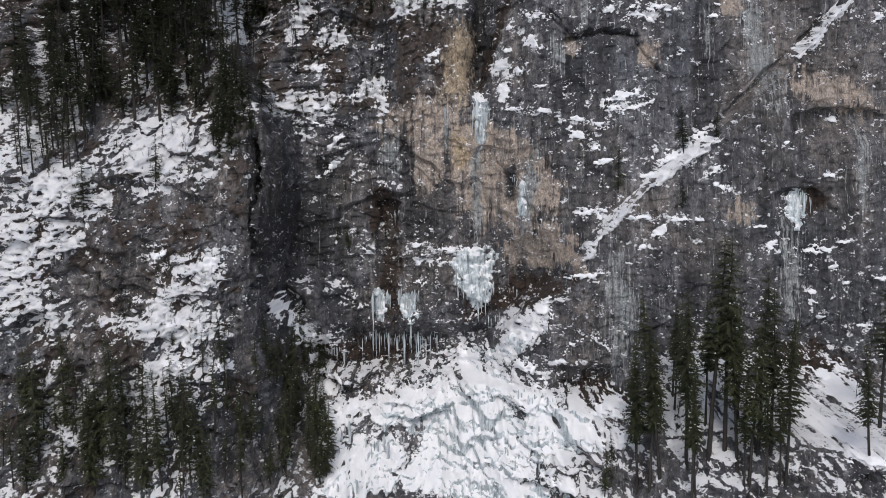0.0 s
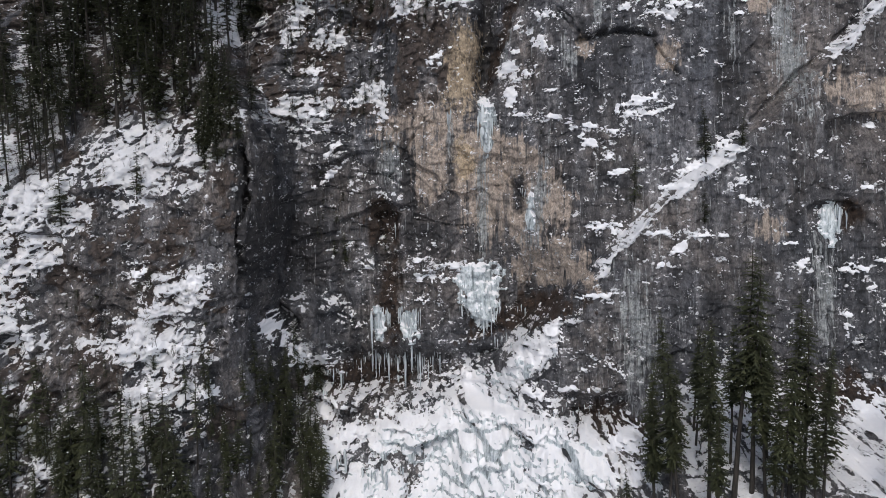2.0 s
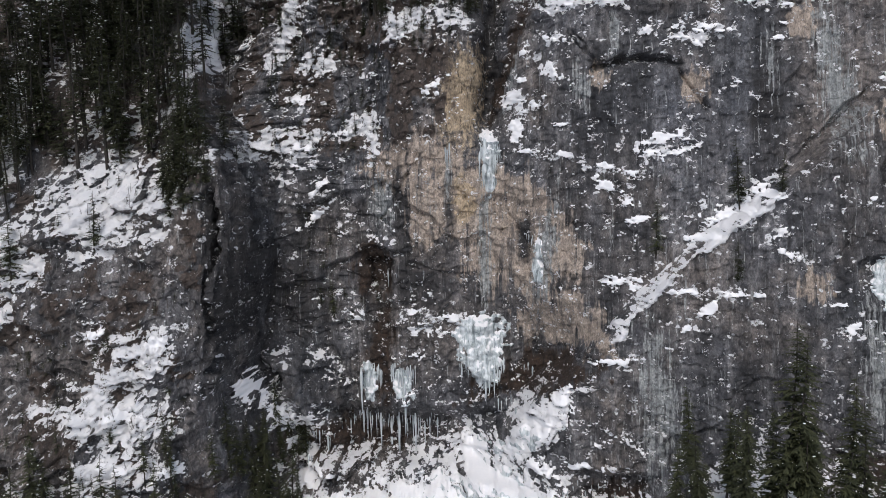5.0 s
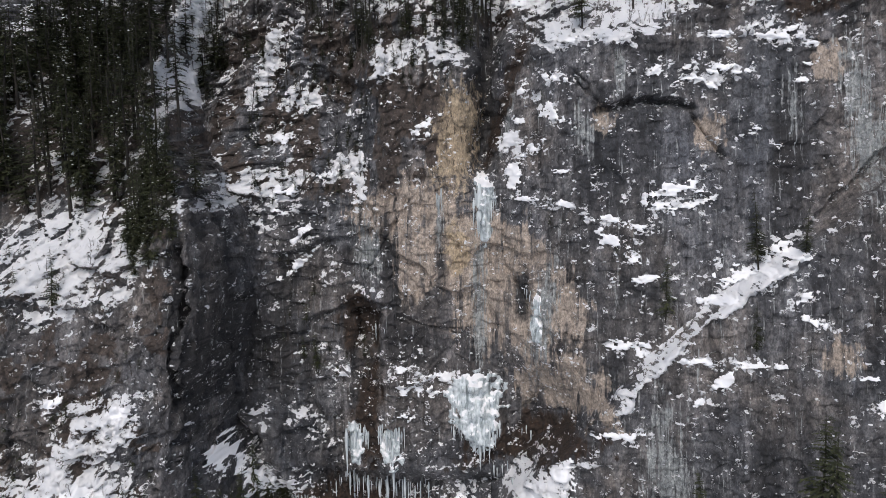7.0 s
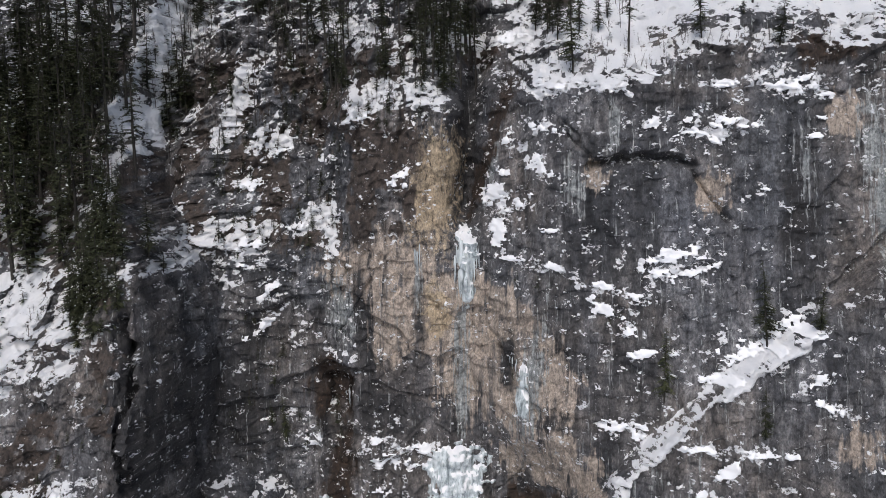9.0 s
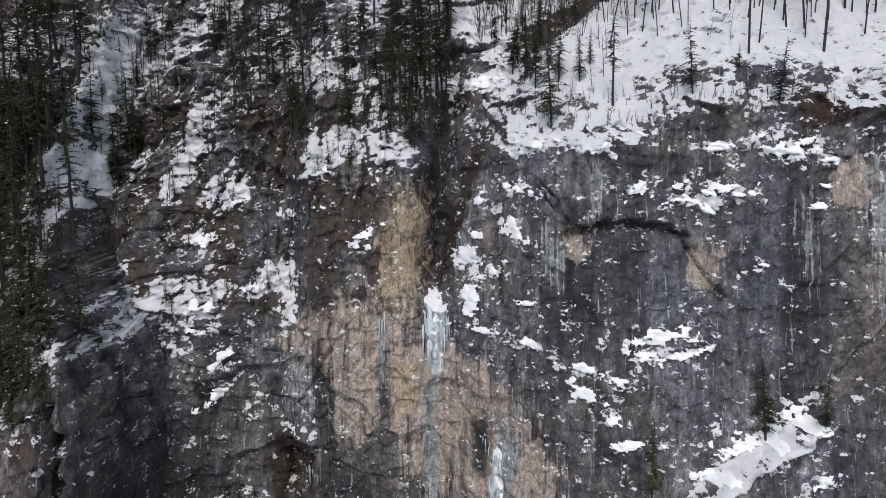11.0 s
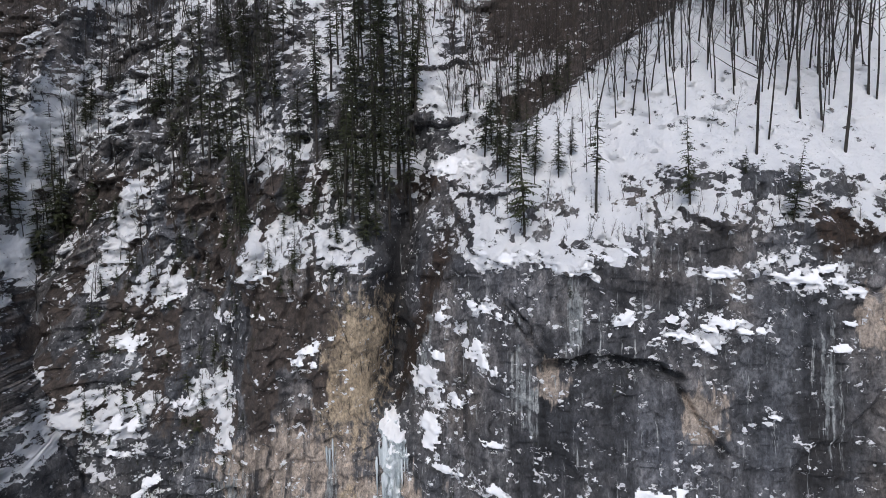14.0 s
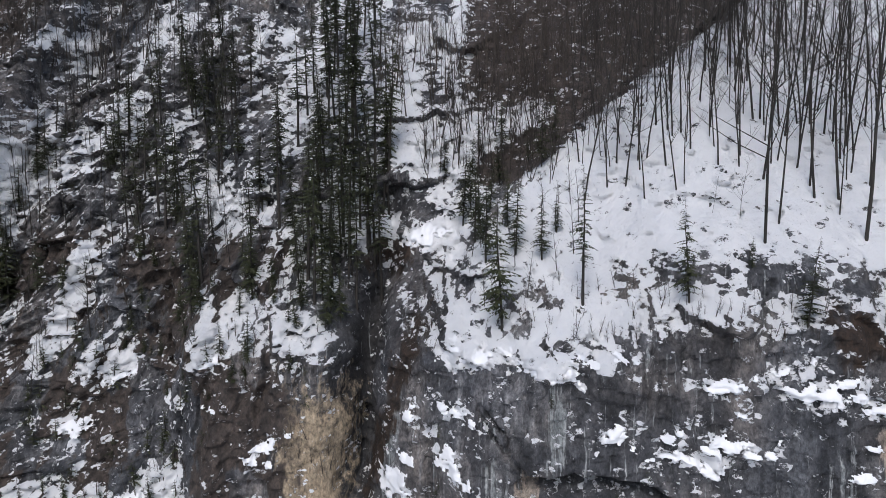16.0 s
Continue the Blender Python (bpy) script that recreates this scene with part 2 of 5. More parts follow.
def rib_edge(z):
    return 12.5 + np.maximum(z - 105, 0) * 1.05 + 0.3 * np.maximum(z - 92, 0)


def brow(x):
    """How the upper rim of the face rises and falls."""
    return (fbm(x * 0.11, x * 0.0, 58, 4, 0.6) - 0.5) * 6


def blocks(x, z, sx, sz, seed, soft=0.25):
    """Broken rock: each block keeps a depth and a tilt of its own, between about -1 and 1."""
    u = x / sx + (fbm(x * 0.13, z * 0.13, seed + 60, 3) - 0.5) * 1.0
    v = z / sz + (fbm(x * 0.13, z * 0.13, seed + 70, 3) - 0.5) * 1.0
    iu, iv = np.floor(u), np.floor(v)
    best = np.full(np.shape(u), 9.0)
    second, r1, r2 = best.copy(), np.zeros_like(best), np.zeros_like(best)
    for du in (-1, 0, 1):
        for dv in (-1, 0, 1):
            cu, cv = iu + du, iv + dv
            ou, ov = u - cu - lattice(cu, cv, seed), v - cv - lattice(cu, cv, seed + 1)
            dist = np.sqrt(ou * ou + ov * ov)
            r = (lattice(cu, cv, seed + 2) - 0.5) * 2 - 0.55 * ov + (lattice(cu, cv, seed + 3) - 0.5) * 1.2 * ou
            nearer = dist < best
            second = np.where(nearer, best, np.minimum(second, dist))
            r2 = np.where(nearer, r1, np.where(dist <= second, r, r2))
            r1, best = np.where(nearer, r, r1), np.where(nearer, dist, best)
    return r1 + (r2 - r1) * 0.5 * (1 - step(0, soft, second - best))


def rim_height(x):
    """How high the right face goes before the slope above lies back."""
    return np.interp(x, (12, 20, 26, 28.5, 31, 34, 42, 50), (93.4, 93.6, 94.3, 95.2, 95.9, 96.4, 96.8, 97.0))


def diagonal(x, z):
    """Height over the rising edge of the lower slab."""
    return 0.75 * (z - np.interp(x, (7.6, 17.2, 23.6, 31.8, 40.5, 47, 51.3, 58, 70), (38.2, 48.3, 56.9, 64.5, 70.6, 75.8, 80.7, 88.1, 100)))


def buttress_rim(z):
    """Where the left buttress ends towards the gully."""
    return np.interp(z, (16, 30, 41, 49, 54, 58, 66, 70, 74, 78, 82, 93), (-27.5, -28.2, -28.2, -27.4, -27.0, -26.0, -25.3, -24.9, -25.8, -28.6, -32.5, -38))


def form(x, z):
    """The large forms: left buttress, gully, central wall, right face, slopes above, foot below."""
    wob = (fbm(x * 0.05, z * 0.05, 31, 3) - 0.5) * 4
    centre = 120 + 3.5 * step(-4, -18, x) + 0.06 * (z - 75) + 5 * step(-26, -36, x)
    centre = centre + 0.5 * np.maximum(z - 76, 0) * step(-4, -16, x)
    centre = centre + 0.9 * np.maximum(z - 93, 0) * step(-16, -4, x) + 0.3 * np.maximum(z - 112, 0)
    # undercut under the wall, frozen apron below it
    centre = centre + 3.2 * step(29, 33, z) * step(40, 37, z + 0.15 * wob) * step(-24, -17, x) * step(14, 9, x)
    tread = (z + 0.35 * wob + 8 * fbm(x * 0.11, z * 0.03, 38, 4, 0.6)) / 3.3
    zt = z + 0.4 * (3.3 * (np.floor(tread) + step(0.4, 1.0, tread - np.floor(tread)) - tread)) - 2.2 * blocks(x, z, 4.6, 3.6, 81, 0.3)
    apron = 118 + (zt - 31.5) * 0.66 - 0.75 * np.maximum(x + 1, 0) + 0.1 * np.maximum(-x - 10, 0)
    centre = np.where(z < 36, lower_of(centre, apron + np.maximum(z - 31.5, 0) * 5, 1.0), centre)
    # right face
    right = 104 + 9 * np.exp(-np.clip(x - 12, -12, 90) / 10) + 0.125 * (z - 60)
    # the lower slab stands proud of the face along a rising diagonal
    d = diagonal(x, z) + 0.25 * wob
    over = step(-0.5, 0.35, d)
    right = right + 2.0 * over - 0.8 + 6.5 * over * step(58, 48, z) * step(22, 14, x)
    right = right + 3.0 * step(36.5, 34.5, z + 0.1 * wob) * step(60, 48, x) * step(14, 19, x)
    top = rim_height(x) + 0.35 * wob + 0.6 * brow(x)
    right = right + (np.maximum(z - top, 0) - 0.55 * np.clip(z - 99.0 - 0.9 * wob, 0, 1.7) * step(28, 31, x)) * 1.1
    y = lower_of(centre, right, 1.6)
    high = step(96, 100, z)
    edge_x = rib_edge(z) + 0.6 * wob
    y = y * (1 - high) + high * (centre + (np.minimum(right, centre + 3) - centre) * step(-1.5, 1.5, x - edge_x))
    # ravine that feeds the fall
    mid = 6.3 + 0.06 * (z - 85) + 0.4 * wob
    y = y + 6.0 * np.exp(-((x - mid) / 1.6) ** 2) * step(76, 82, z) * step(108, 101, z)
    # left buttress
    left = 103.8 + 0.12 * (z - 60) - 0.34 * np.maximum(45 - z, 0) + 0.02 * np.maximum(-x - 45, 0) ** 1.2
    left = left + 0.72 * np.maximum(z - (66 + 0.6 * np.maximum(x + 42, 0)) + wob, 0)
    rim = buttress_rim(z) + 0.2 * wob + (fbm(x * 0.1, z * 0.3, 33, 4) - 0.5) * 1.6
    foot = step(49, 38, z)
    y = y + (np.minimum(left, y + 2) - y) * (0.9 * step(0.9 + 6.5 * foot, -0.9 - 4.0 * foot, x - rim) + 0.1 * step(2.6 + 5 * foot, 0.5 - 3 * foot, x - rim))
    y = y + 7 * np.exp(-((x - rim - 1.9) / 0.9) ** 2) * step(44, 54, z) * step(84, 72, z)
    # broken ramp at the foot of the gully
    y = y - 5.0 * np.exp(-((x - rim - 3.6 - 0.45 * (50 - z)) / 2.6) ** 2) * step(51, 44, z) * step(27, 35, z)
    # wooded mound at the foot, right
    mound = 96.5 + (fbm(x * 0.2, z * 0.2, 36, 4) - 0.5) * 5 + (z - 34.5) * 0.95 + 14 * step(31, 21, x) + 60 * step(20, 8, x) - 1.5 * step(45, 60, x) + wob
    y = lower_of(y, mound, 2.0)
    # talus down to the valley floor
    talus = 100 + 1.5 * (z - 17) + 0.6 * wob + 6 * np.exp(-((x + 2) / 16) ** 2)
    return lower_of(y, talus, 3.0)


def roughness_zone(x, z):
    """How broken the rock is: smooth on the right face, ragged on the left."""
    r = 0.34 - 0.14 * step(14, 22, x) * step(38, 46, z) + 0.32 * step(0, -16, x) + 0.2 * step(54, 40, z) + 0.3 * step(88, 98, z)
    r = r + 0.45 * step(84, 94, z) * step(9, 1, x)
    r = r * (1 - 0.75 * step(0.0, 4.0, z - rim_height(x) - 0.6 * brow(x)) * step(12, 18, x - rib_edge(z) + 12))
    r = r * (1 - 0.6 * step(4.0, 2.4, np.abs(x - 2.4)) * step(76, 79, z) * step(91, 88, z))
    r = r + 0.06 * step(-14, -8, x) * step(18, 12, x) * step(36, 45, z) * step(92, 85, z)
    return r


def hollow(x, z, cx, roof, rx, rise, run, depth):
    """A shallow cave under an arched roof, running out downwards."""
    u = (x - cx) / rx
    top = roof - rise + rise * np.sqrt(np.clip(1 - u * u, 0, 1)) + (fbm(x * 0.6, z * 0.2, 77, 3) - 0.5) * 0.9
    return depth * step(0.0, 0.25, top - z) * step(run, 0.2 * run, top - z) * step(1.0, 0.75, np.abs(u))


def crack(x, z, ax, az, bx, bz, width, depth):
    """A groove between two points, wandering a little."""
    lx, lz = bx - ax, bz - az
    n2 = lx * lx + lz * lz
    wander = (fbm(x * 0.5, z * 0.5, 78, 3) - 0.5) * 1.4
    along = ((x - ax) * lx + (z - az) * lz) / n2
    gap = np.abs((z - az) * lx - (x - ax) * lz) / math.sqrt(n2) + wander
    return depth * step(width, 0.0, np.abs(gap)) * step(-0.02, 0.08, along) * step(1.02, 0.9, along)


def surface(x, z):
    x, z = np.asarray(x, float), np.asarray(z, float)
    y = form(x, z)
    rough = roughness_zone(x, z)
    wild = step(70, 80, z) * step(4, -8, x)
    y = y - 4.2 * wild * (fbm(x * 0.2, z * 0.05, 15, 4) - 0.5)
    y = y - 2.6 * rough * (fbm(x * 0.09, z * 0.06, 3, 4) - 0.5)
    y = y - 1.2 * rough * (np.abs(fbm(x * 0.28, z * 0.11, 12, 3) - 0.5) * 2 - 0.2)
    y = y - 1.15 * rough * (1 - 0.5 * wild) * blocks(x, z, 5.5, 4.6, 40, 0.1)
    y = y - 0.5 * rough * blocks(x, z, 2.2, 1.6, 50, 0.14)
    y = y - 0.2 * (0.5 + rough) * blocks(x, z, 0.9, 0.8, 57, 0.2)
    y = y - 0.55 * rough * blocks(x, z, 1.7, 7.0, 63, 0.12)
    y = y + hollow(x, z, 24.6, 87.0, 5.8, 1.9, 1.7, 1.9) + hollow(x, z, 58, 74.2, 7.5, 2.4, 6, 1.7)
    y = y + hollow(x, z, 52.0, 62.4, 3.7, 0.9, 6.0, 1.3) + hollow(x, z, -9.3, 61, 2.3, 0.8, 14, 2.2)
    y = y + crack(x, z, 28.6, 86.2, 33, 79.5, 0.3, 0.8) + crack(x, z, 16.5, 91, 20.2, 86.0, 0.25, 0.6) + crack(x, z, 28.5, 99, 27.5, 91, 0.3, 0.5)
    y = y + crack(x, z, 40.5, 71.4, 58, 88.6, 0.6, 0.9) + crack(x, z, -3, 76, -9, 66, 0.5, 0.8) + crack(x, z, -5.5, 60, 4, 58, 0.4, 0.6)
    y = y + crack(x, z, 9, 67, 15, 58, 0.5, 0.8) + crack(x, z, -27.5, 72, -28, 42, 0.9, 3.0) + crack(x, z, 30, 93.5, 45, 92, 0.3, 0.5)
    y = y - 0.3 * rough * (fbm(x * 0.9, z * 0.7, 71, 3) - 0.5)
    return y
# ---- end of the shape ----


def sheet(name, xs, zs, depth, mat):
    """A mesh over the grid xs, zs with its depth; returns it with its grid."""
    x, z = np.meshgrid(xs, zs)
    y = depth(x, z)
    n, m = len(zs), len(xs)
    co = np.stack([x, y, z], -1).reshape(-1, 3)
    i = np.arange(n * m).reshape(n, m)
    quads = np.stack([i[:-1, :-1], i[:-1, 1:], i[1:, 1:], i[1:, :-1]], -1).reshape(-1, 4)
    me = bpy.data.meshes.new(name)
    me.vertices.add(len(co))
    me.vertices.foreach_set("co", co.ravel())
    me.loops.add(quads.size)
    me.loops.foreach_set("vertex_index", quads.ravel())
    me.polygons.add(len(quads))
    me.polygons.foreach_set("loop_start", np.arange(0, quads.size, 4))
    me.polygons.foreach_set("use_smooth", np.zeros(len(quads), bool))
    me.update(calc_edges=True)
    me.materials.append(mat)
    return me, x, y, z


def store(me, name, values):
    me.attributes.new(name, "FLOAT", "POINT").data.foreach_set("value", np.ascontiguousarray(values, np.float32).ravel())


def upness(x, y, z):
    zs, xs = z[:, 0], x[0]
    dz, dx = np.gradient(y, zs, xs)
    return dz / np.sqrt(1 + dx * dx + dz * dz), np.abs(dx)


STEP = 0.18
xs = np.concatenate([np.arange(-300, -100, 4.0), np.arange(-100, -62, 0.6), np.arange(-62, -38, STEP), np.arange(-38, -25, 0.09), np.arange(-25, 62, STEP), np.arange(62, 92, 0.6), np.arange(92, 300, 4.0)])
zs = np.concatenate([np.arange(-1, 16, 0.6), np.arange(16, 124, STEP), np.arange(124, 156, 0.6), np.arange(156, 240, 4.0)])
me, gx, gy, gz = sheet("cliff", xs, zs, surface, ROCK)
up, steep = upness(gx, gy, gz)


def snow_cover(x, z, up, steep):
    """Where snow stays: on what faces up, in drifts, and more in some parts of the face than in others."""
    left = step(-26, -31, x)
    amount = -0.78 - 0.3 * step(2, 6, x) * step(95, 91, z) * step(30, 36, z) - 0.2 * step(-27, -24, x) * step(2, -3, x) * step(70, 64, z) + 0.05 * left * step(34, 42, z) * step(92, 74, z) - 0.05 * step(-2, -9, x) * step(60, 72, z) * step(92, 86, z) * (1 - left)
    amount = amount - 0.12 * step(-4, -12, x) * step(80, 88, z) * step(106, 98, z) + 0.2 * step(8, 2, x) * step(98, 105, z)
    amount = amount - 0.45 * step(0.55, 0.62, fbm(x * 0.4, z * 0.6, 131, 4, 0.6)) * step(10, 14, x) * step(4.5, 2.0, np.abs(z - rim_height(x) - 0.6 * brow(x) - 1))
    amount = amount + 0.12 * step(90, 97, z) * step(12, 16, x) + (0.3 * step(-0.5, 3.0, z - rim_height(x) - 0.6 * brow(x)) + 0.5 * step(4.0, 7.0, z - rim_height(x))) * step(10, 16, x) + 0.1 * step(38, 30, z)
    amount = amount - 0.9 * step(0.9, 2.0, steep) * step(92, 84, z) * step(-20, -24, x) - 0.9 * step(0.9, 2.0, steep) * step(110, 100, z) * step(-24, -20, x)
    amount = amount - 0.3 * step(-31, -29, x) * step(-17, -20, x) * step(49, 46, z) * step(33, 36, z)
    foot = step(33, 30, z) * step(-24, -20, x) * step(14, 9, x)
    amount = amount - 0.35 * foot * step(-3, -7, x)
    amount = amount - 0.9 * foot * step(0.46, 0.54, fbm(x * 0.13, z * 0.45, 101, 4, 0.6))
    drift = (fbm(x * 0.16, z * 0.2, 90, 6, 0.68) - 0.5) * 2.4 * (0.35 + 0.65 * np.maximum(step(4, -6, x), 0.7 * step(91, 95, z)))
    drift = drift + left * (fbm(x * 0.08, z * 0.1, 97, 3) - 0.5) * 1.3
    wild = step(70, 80, z) * step(4, -8, x)
    drift = drift * (1 - 0.4 * wild) - wild * (fbm(x * 0.2, z * 0.05, 15, 4) - 0.5) * 1.7 + wild * (fbm(x * 0.5, z * 0.15, 92, 5, 0.65) - 0.5) * 2.4
    return 0.5 + amount + up * (0.95 - 0.3 * left * step(70, 64, z) - 0.3 * wild) + drift


extra = np.zeros(gx.shape)


def snow_zone(x, z, rx, rz, turn, amount):
    """More snow, or less of it, over a ragged stretch of the face."""
    reach = 2.2 * max(rx, rz)
    i0, i1 = np.searchsorted(xs, (x - reach, x + reach))
    j0, j1 = np.searchsorted(zs, (z - reach, z + reach))
    near = (slice(j0, j1), slice(i0, i1))
    extra[near] += amount * step(0.28, 0.68, spot(gx[near], gz[near], x, z, rx, rz, turn, 0.5, int(abs(x * 31 + z * 17)) % 991))


# the left buttress
snow_zone(-42.1, 72.5, 7.0, 3.9, 0, 0.70)
snow_zone(-38.4, 67.2, 8.5, 3.4, 0, 0.60)
snow_zone(-50.7, 66.5, 10.1, 2.1, 12, 0.55)
snow_zone(-59.3, 64.1, 7.5, 1.7, 12, 0.45)
snow_zone(-52.9, 62.4, 4.2, 2.9, 0, 0.75)
snow_zone(-60.1, 58.4, 5.8, 2.9, 0, 0.60)
snow_zone(-40.2, 60.1, 6.6, 2.5, 0, -0.60)
snow_zone(-34.2, 62.1, 3.3, 3.3, 0, 0.30)
snow_zone(-31.7, 67.1, 2.9, 4.2, 0, 0.40)
snow_zone(-25.0, 44.0, 1.3, 3.0, 30, 0.75)
snow_zone(-22.5, 37.5, 1.3, 4.0, 35, 0.65)
snow_zone(-19.6, 37.6, 1.8, 1.5, 0, 0.70)
snow_zone(-61.7, 55.0, 5.9, 1.7, 0, 0.45)
snow_zone(-53.3, 55.7, 4.2, 2.1, 0, 0.40)
snow_zone(-43.6, 54.0, 2.5, 1.5, 0, 0.40)
snow_zone(-34.3, 53.1, 4.9, 2.9, 0, 0.50)
snow_zone(-61.1, 50.1, 5.8, 2.9, 0, 0.45)
snow_zone(-55.2, 51.5, 2.9, 2.9, 0, -0.40)
snow_zone(-61.5, 44.0, 5.1, 3.0, 0, 0.50)
snow_zone(-48.7, 49.5, 4.1, 1.0, 0, 0.40)
snow_zone(-41.0, 48.3, 2.5, 1.5, 0, 0.50)
snow_zone(-37.7, 43.8, 4.9, 1.8, 0, 0.55)
snow_zone(-48.2, 44.1, 3.3, 1.1, 0, 0.40)
snow_zone(-42.7, 42.6, 4.0, 2.0, 0, 0.40)
snow_zone(-29.9, 51.4, 2.5, 9.9, 0, -0.60)
snow_zone(-47.7, 40.2, 12.1, 1.1, 0, -0.40)
snow_zone(-41.6, 38.4, 3.2, 1.6, 0, 0.50)
snow_zone(-59.3, 39.1, 4.9, 1.1, 0, 0.40)
snow_zone(-48.8, 34.7, 2.4, 2.4, 0, 0.50)
snow_zone(-40.1, 35.2, 1.6, 3.2, 0, 0.50)
snow_zone(-48.0, 29.7, 3.1, 4.7, 0, 0.40)
snow_zone(34.0, 33.0, 4.5, 6.0, 0, 0.50)
# the foot of the fall, and the bare pale rock above it
snow_zone(5.0, 66.0, 10.0, 10.0, 0, -0.45)
snow_zone(6.0, 33.0, 4.5, 4.0, 0, 1.00)
snow_zone(12.0, 39.5, 4.2, 2.4, 40, 0.90)
snow_zone(2.0, 26.0, 7.0, 4.0, 0, 0.60)
# the gully and the broken wall beside it
snow_zone(-26.3, 78.2, 1.4, 4.6, 0, 0.85)
snow_zone(-37.0, 97.2, 2.7, 6.6, 0, 0.70)
snow_zone(-38.0, 103.9, 2.1, 5.0, 0, 0.60)
snow_zone(-35.6, 84.5, 2.8, 4.3, 0, 0.25)
snow_zone(-21.5, 77.7, 4.6, 2.2, 25, 0.70)
snow_zone(-13.9, 79.1, 4.1, 1.2, 20, 0.70)
snow_zone(-27.6, 93.4, 4.8, 4.8, 0, 0.30)
snow_zone(-16.8, 101.4, 7.3, 4.1, 0, 0.40)
snow_zone(-34.7, 106.0, 4.4, 3.5, 0, 0.35)
snow_zone(-18.8, 89.0, 3.1, 2.3, 0, 0.30)
snow_zone(-0.8, 94.4, 4.2, 2.8, 0, 0.30)
snow_zone(-6.7, 92.4, 4.9, 0.7, 60, 0.60)
snow_zone(-21.2, 70.5, 5.9, 2.2, 0, 0.25)
snow_zone(-27.4, 62.0, 8.3, 9.8, 0, -0.50)
snow_zone(-7.5, 86.9, 3.6, 3.6, 0, -0.50)
snow_zone(-23.5, 60.0, 3.4, 13.0, 0, -0.60)
# the wooded wall above
snow_zone(-38.2, 108.7, 3.8, 4.5, 0, 0.60)
snow_zone(-40.0, 104.4, 2.1, 3.5, 0, 0.40)
snow_zone(-37.2, 97.3, 2.1, 6.3, 0, 0.60)
snow_zone(-12.4, 80.3, 1.9, 1.4, 0, 0.80)
snow_zone(-23.0, 96.4, 1.7, 3.4, 0, 0.40)
snow_zone(-15.1, 108.1, 4.4, 3.7, 0, 0.40)
snow_zone(-8.2, 103.6, 4.1, 2.0, 0, 0.40)
snow_zone(9.3, 110.1, 3.4, 2.4, 0, 0.80)
snow_zone(7.4, 102.5, 3.3, 1.2, 0, 0.80)
snow_zone(-0.5, 100.3, 3.8, 2.5, 0, 0.35)
snow_zone(0.4, 94.1, 3.5, 1.7, 0, 0.35)
snow_zone(-6.1, 96.0, 2.5, 2.5, 0, 0.35)
snow_zone(-19.6, 89.7, 3.3, 1.2, 0, 0.40)
snow_zone(-35.9, 123.9, 4.5, 3.0, 0, 0.40)
snow_zone(-24.0, 115.2, 2.0, 2.6, 0, 0.50)
snow_zone(-37.4, 113.6, 3.4, 2.7, 0, 0.50)
snow_zone(-11.9, 106.0, 3.0, 1.7, 0, 0.70)
snow_zone(-25.5, 93.6, 1.6, 5.8, 0, 0.70)
snow_zone(-18.5, 90.6, 2.2, 2.8, 0, 0.70)
snow_zone(-6.7, 93.3, 3.4, 0.5, 55, 0.80)
snow_zone(5.6, 101.8, 3.2, 1.5, 0, 0.70)
snow_zone(10.2, 111.7, 2.3, 2.9, 0, 0.70)
snow_zone(8.4, 117.2, 2.5, 3.2, 0, 0.60)
snow_zone(-24.5, 126.7, 6.0, 3.0, 0, 0.30)
snow_zone(0.2, 94.8, 2.4, 1.9, 0, 0.35)
snow_zone(-3.6, 95.3, 2.2, 1.0, 0, 0.35)
snow_zone(-15.3, 94.1, 2.8, 3.0, 0, -0.60)
snow_zone(-13.2, 90.0, 1.6, 1.9, 0, -0.60)
snow_zone(-33.9, 114.4, 1.7, 3.5, 0, -0.50)
snow_zone(10.0, 100.4, 1.5, 1.8, 0, -0.80)
snow_zone(6.5, 95.9, 2.0, 3.1, 0, -0.80)
snow_zone(10.2, 104.2, 2.4, 0.9, 0, -0.70)
snow_zone(-5.1, 99.9, 2.1, 2.1, 0, -0.50)
snow_zone(-15.7, 85.1, 4.8, 1.6, 0, -0.50)
# along the rim of the right face
snow_zone(15.9, 94.5, 1.9, 1.5, 0, 0.70)
snow_zone(20.0, 94.3, 2.4, 1.0, -20, 0.70)
snow_zone(22.2, 93.8, 1.4, 0.7, 0, 0.70)
snow_zone(34.5, 99.9, 6.5, 0.8, 0, -0.12)
snow_zone(35.0, 98.0, 8.0, 1.2, 0, 0.45)
snow_zone(24.6, 81.5, 7.0, 4.0, 0, -0.50)
snow_zone(40.9, 96.7, 2.2, 1.4, 0, -0.60)
# snow on the edge of the lower slab
slab = diagonal(gx, gz) + fbm(gx * 0.05, gz * 0.05, 31, 3) - 0.5
hang = 0.75 + 5.5 * np.maximum(fbm(gx * 0.25, gz * 0.1, 117, 4, 0.6) - 0.36, 0)
lip = step(-1.0, -0.6, slab / hang) * step(0.45, 0.2, slab) * np.maximum(step(20, 22, gx) * step(40, 38.5, gx), step(51.5, 53, gx) * step(62, 58, gx))
extra += (0.95 + 1.1 * fbm(gx * 0.7, gz * 0.7, 151, 4, 0.6)) * lip + 1.2 * step(-5.0, -3.4, slab) * step(0.45, 0.15, slab) * step(7.5, 9, gx) * step(16.5, 15, gx)
snow = snow_cover(gx, gz, up, steep) + extra
snow = np.clip(snow + 0.55 * step(0.56, 0.66, fbm(gy * 0.35, gz * 0.5, 103, 5, 0.65)) * step(1.2, 2.5, steep) * step(-24, -27, gx) * np.maximum(step(74, 80, gz), step(46, 40, gz)), 0, 1)
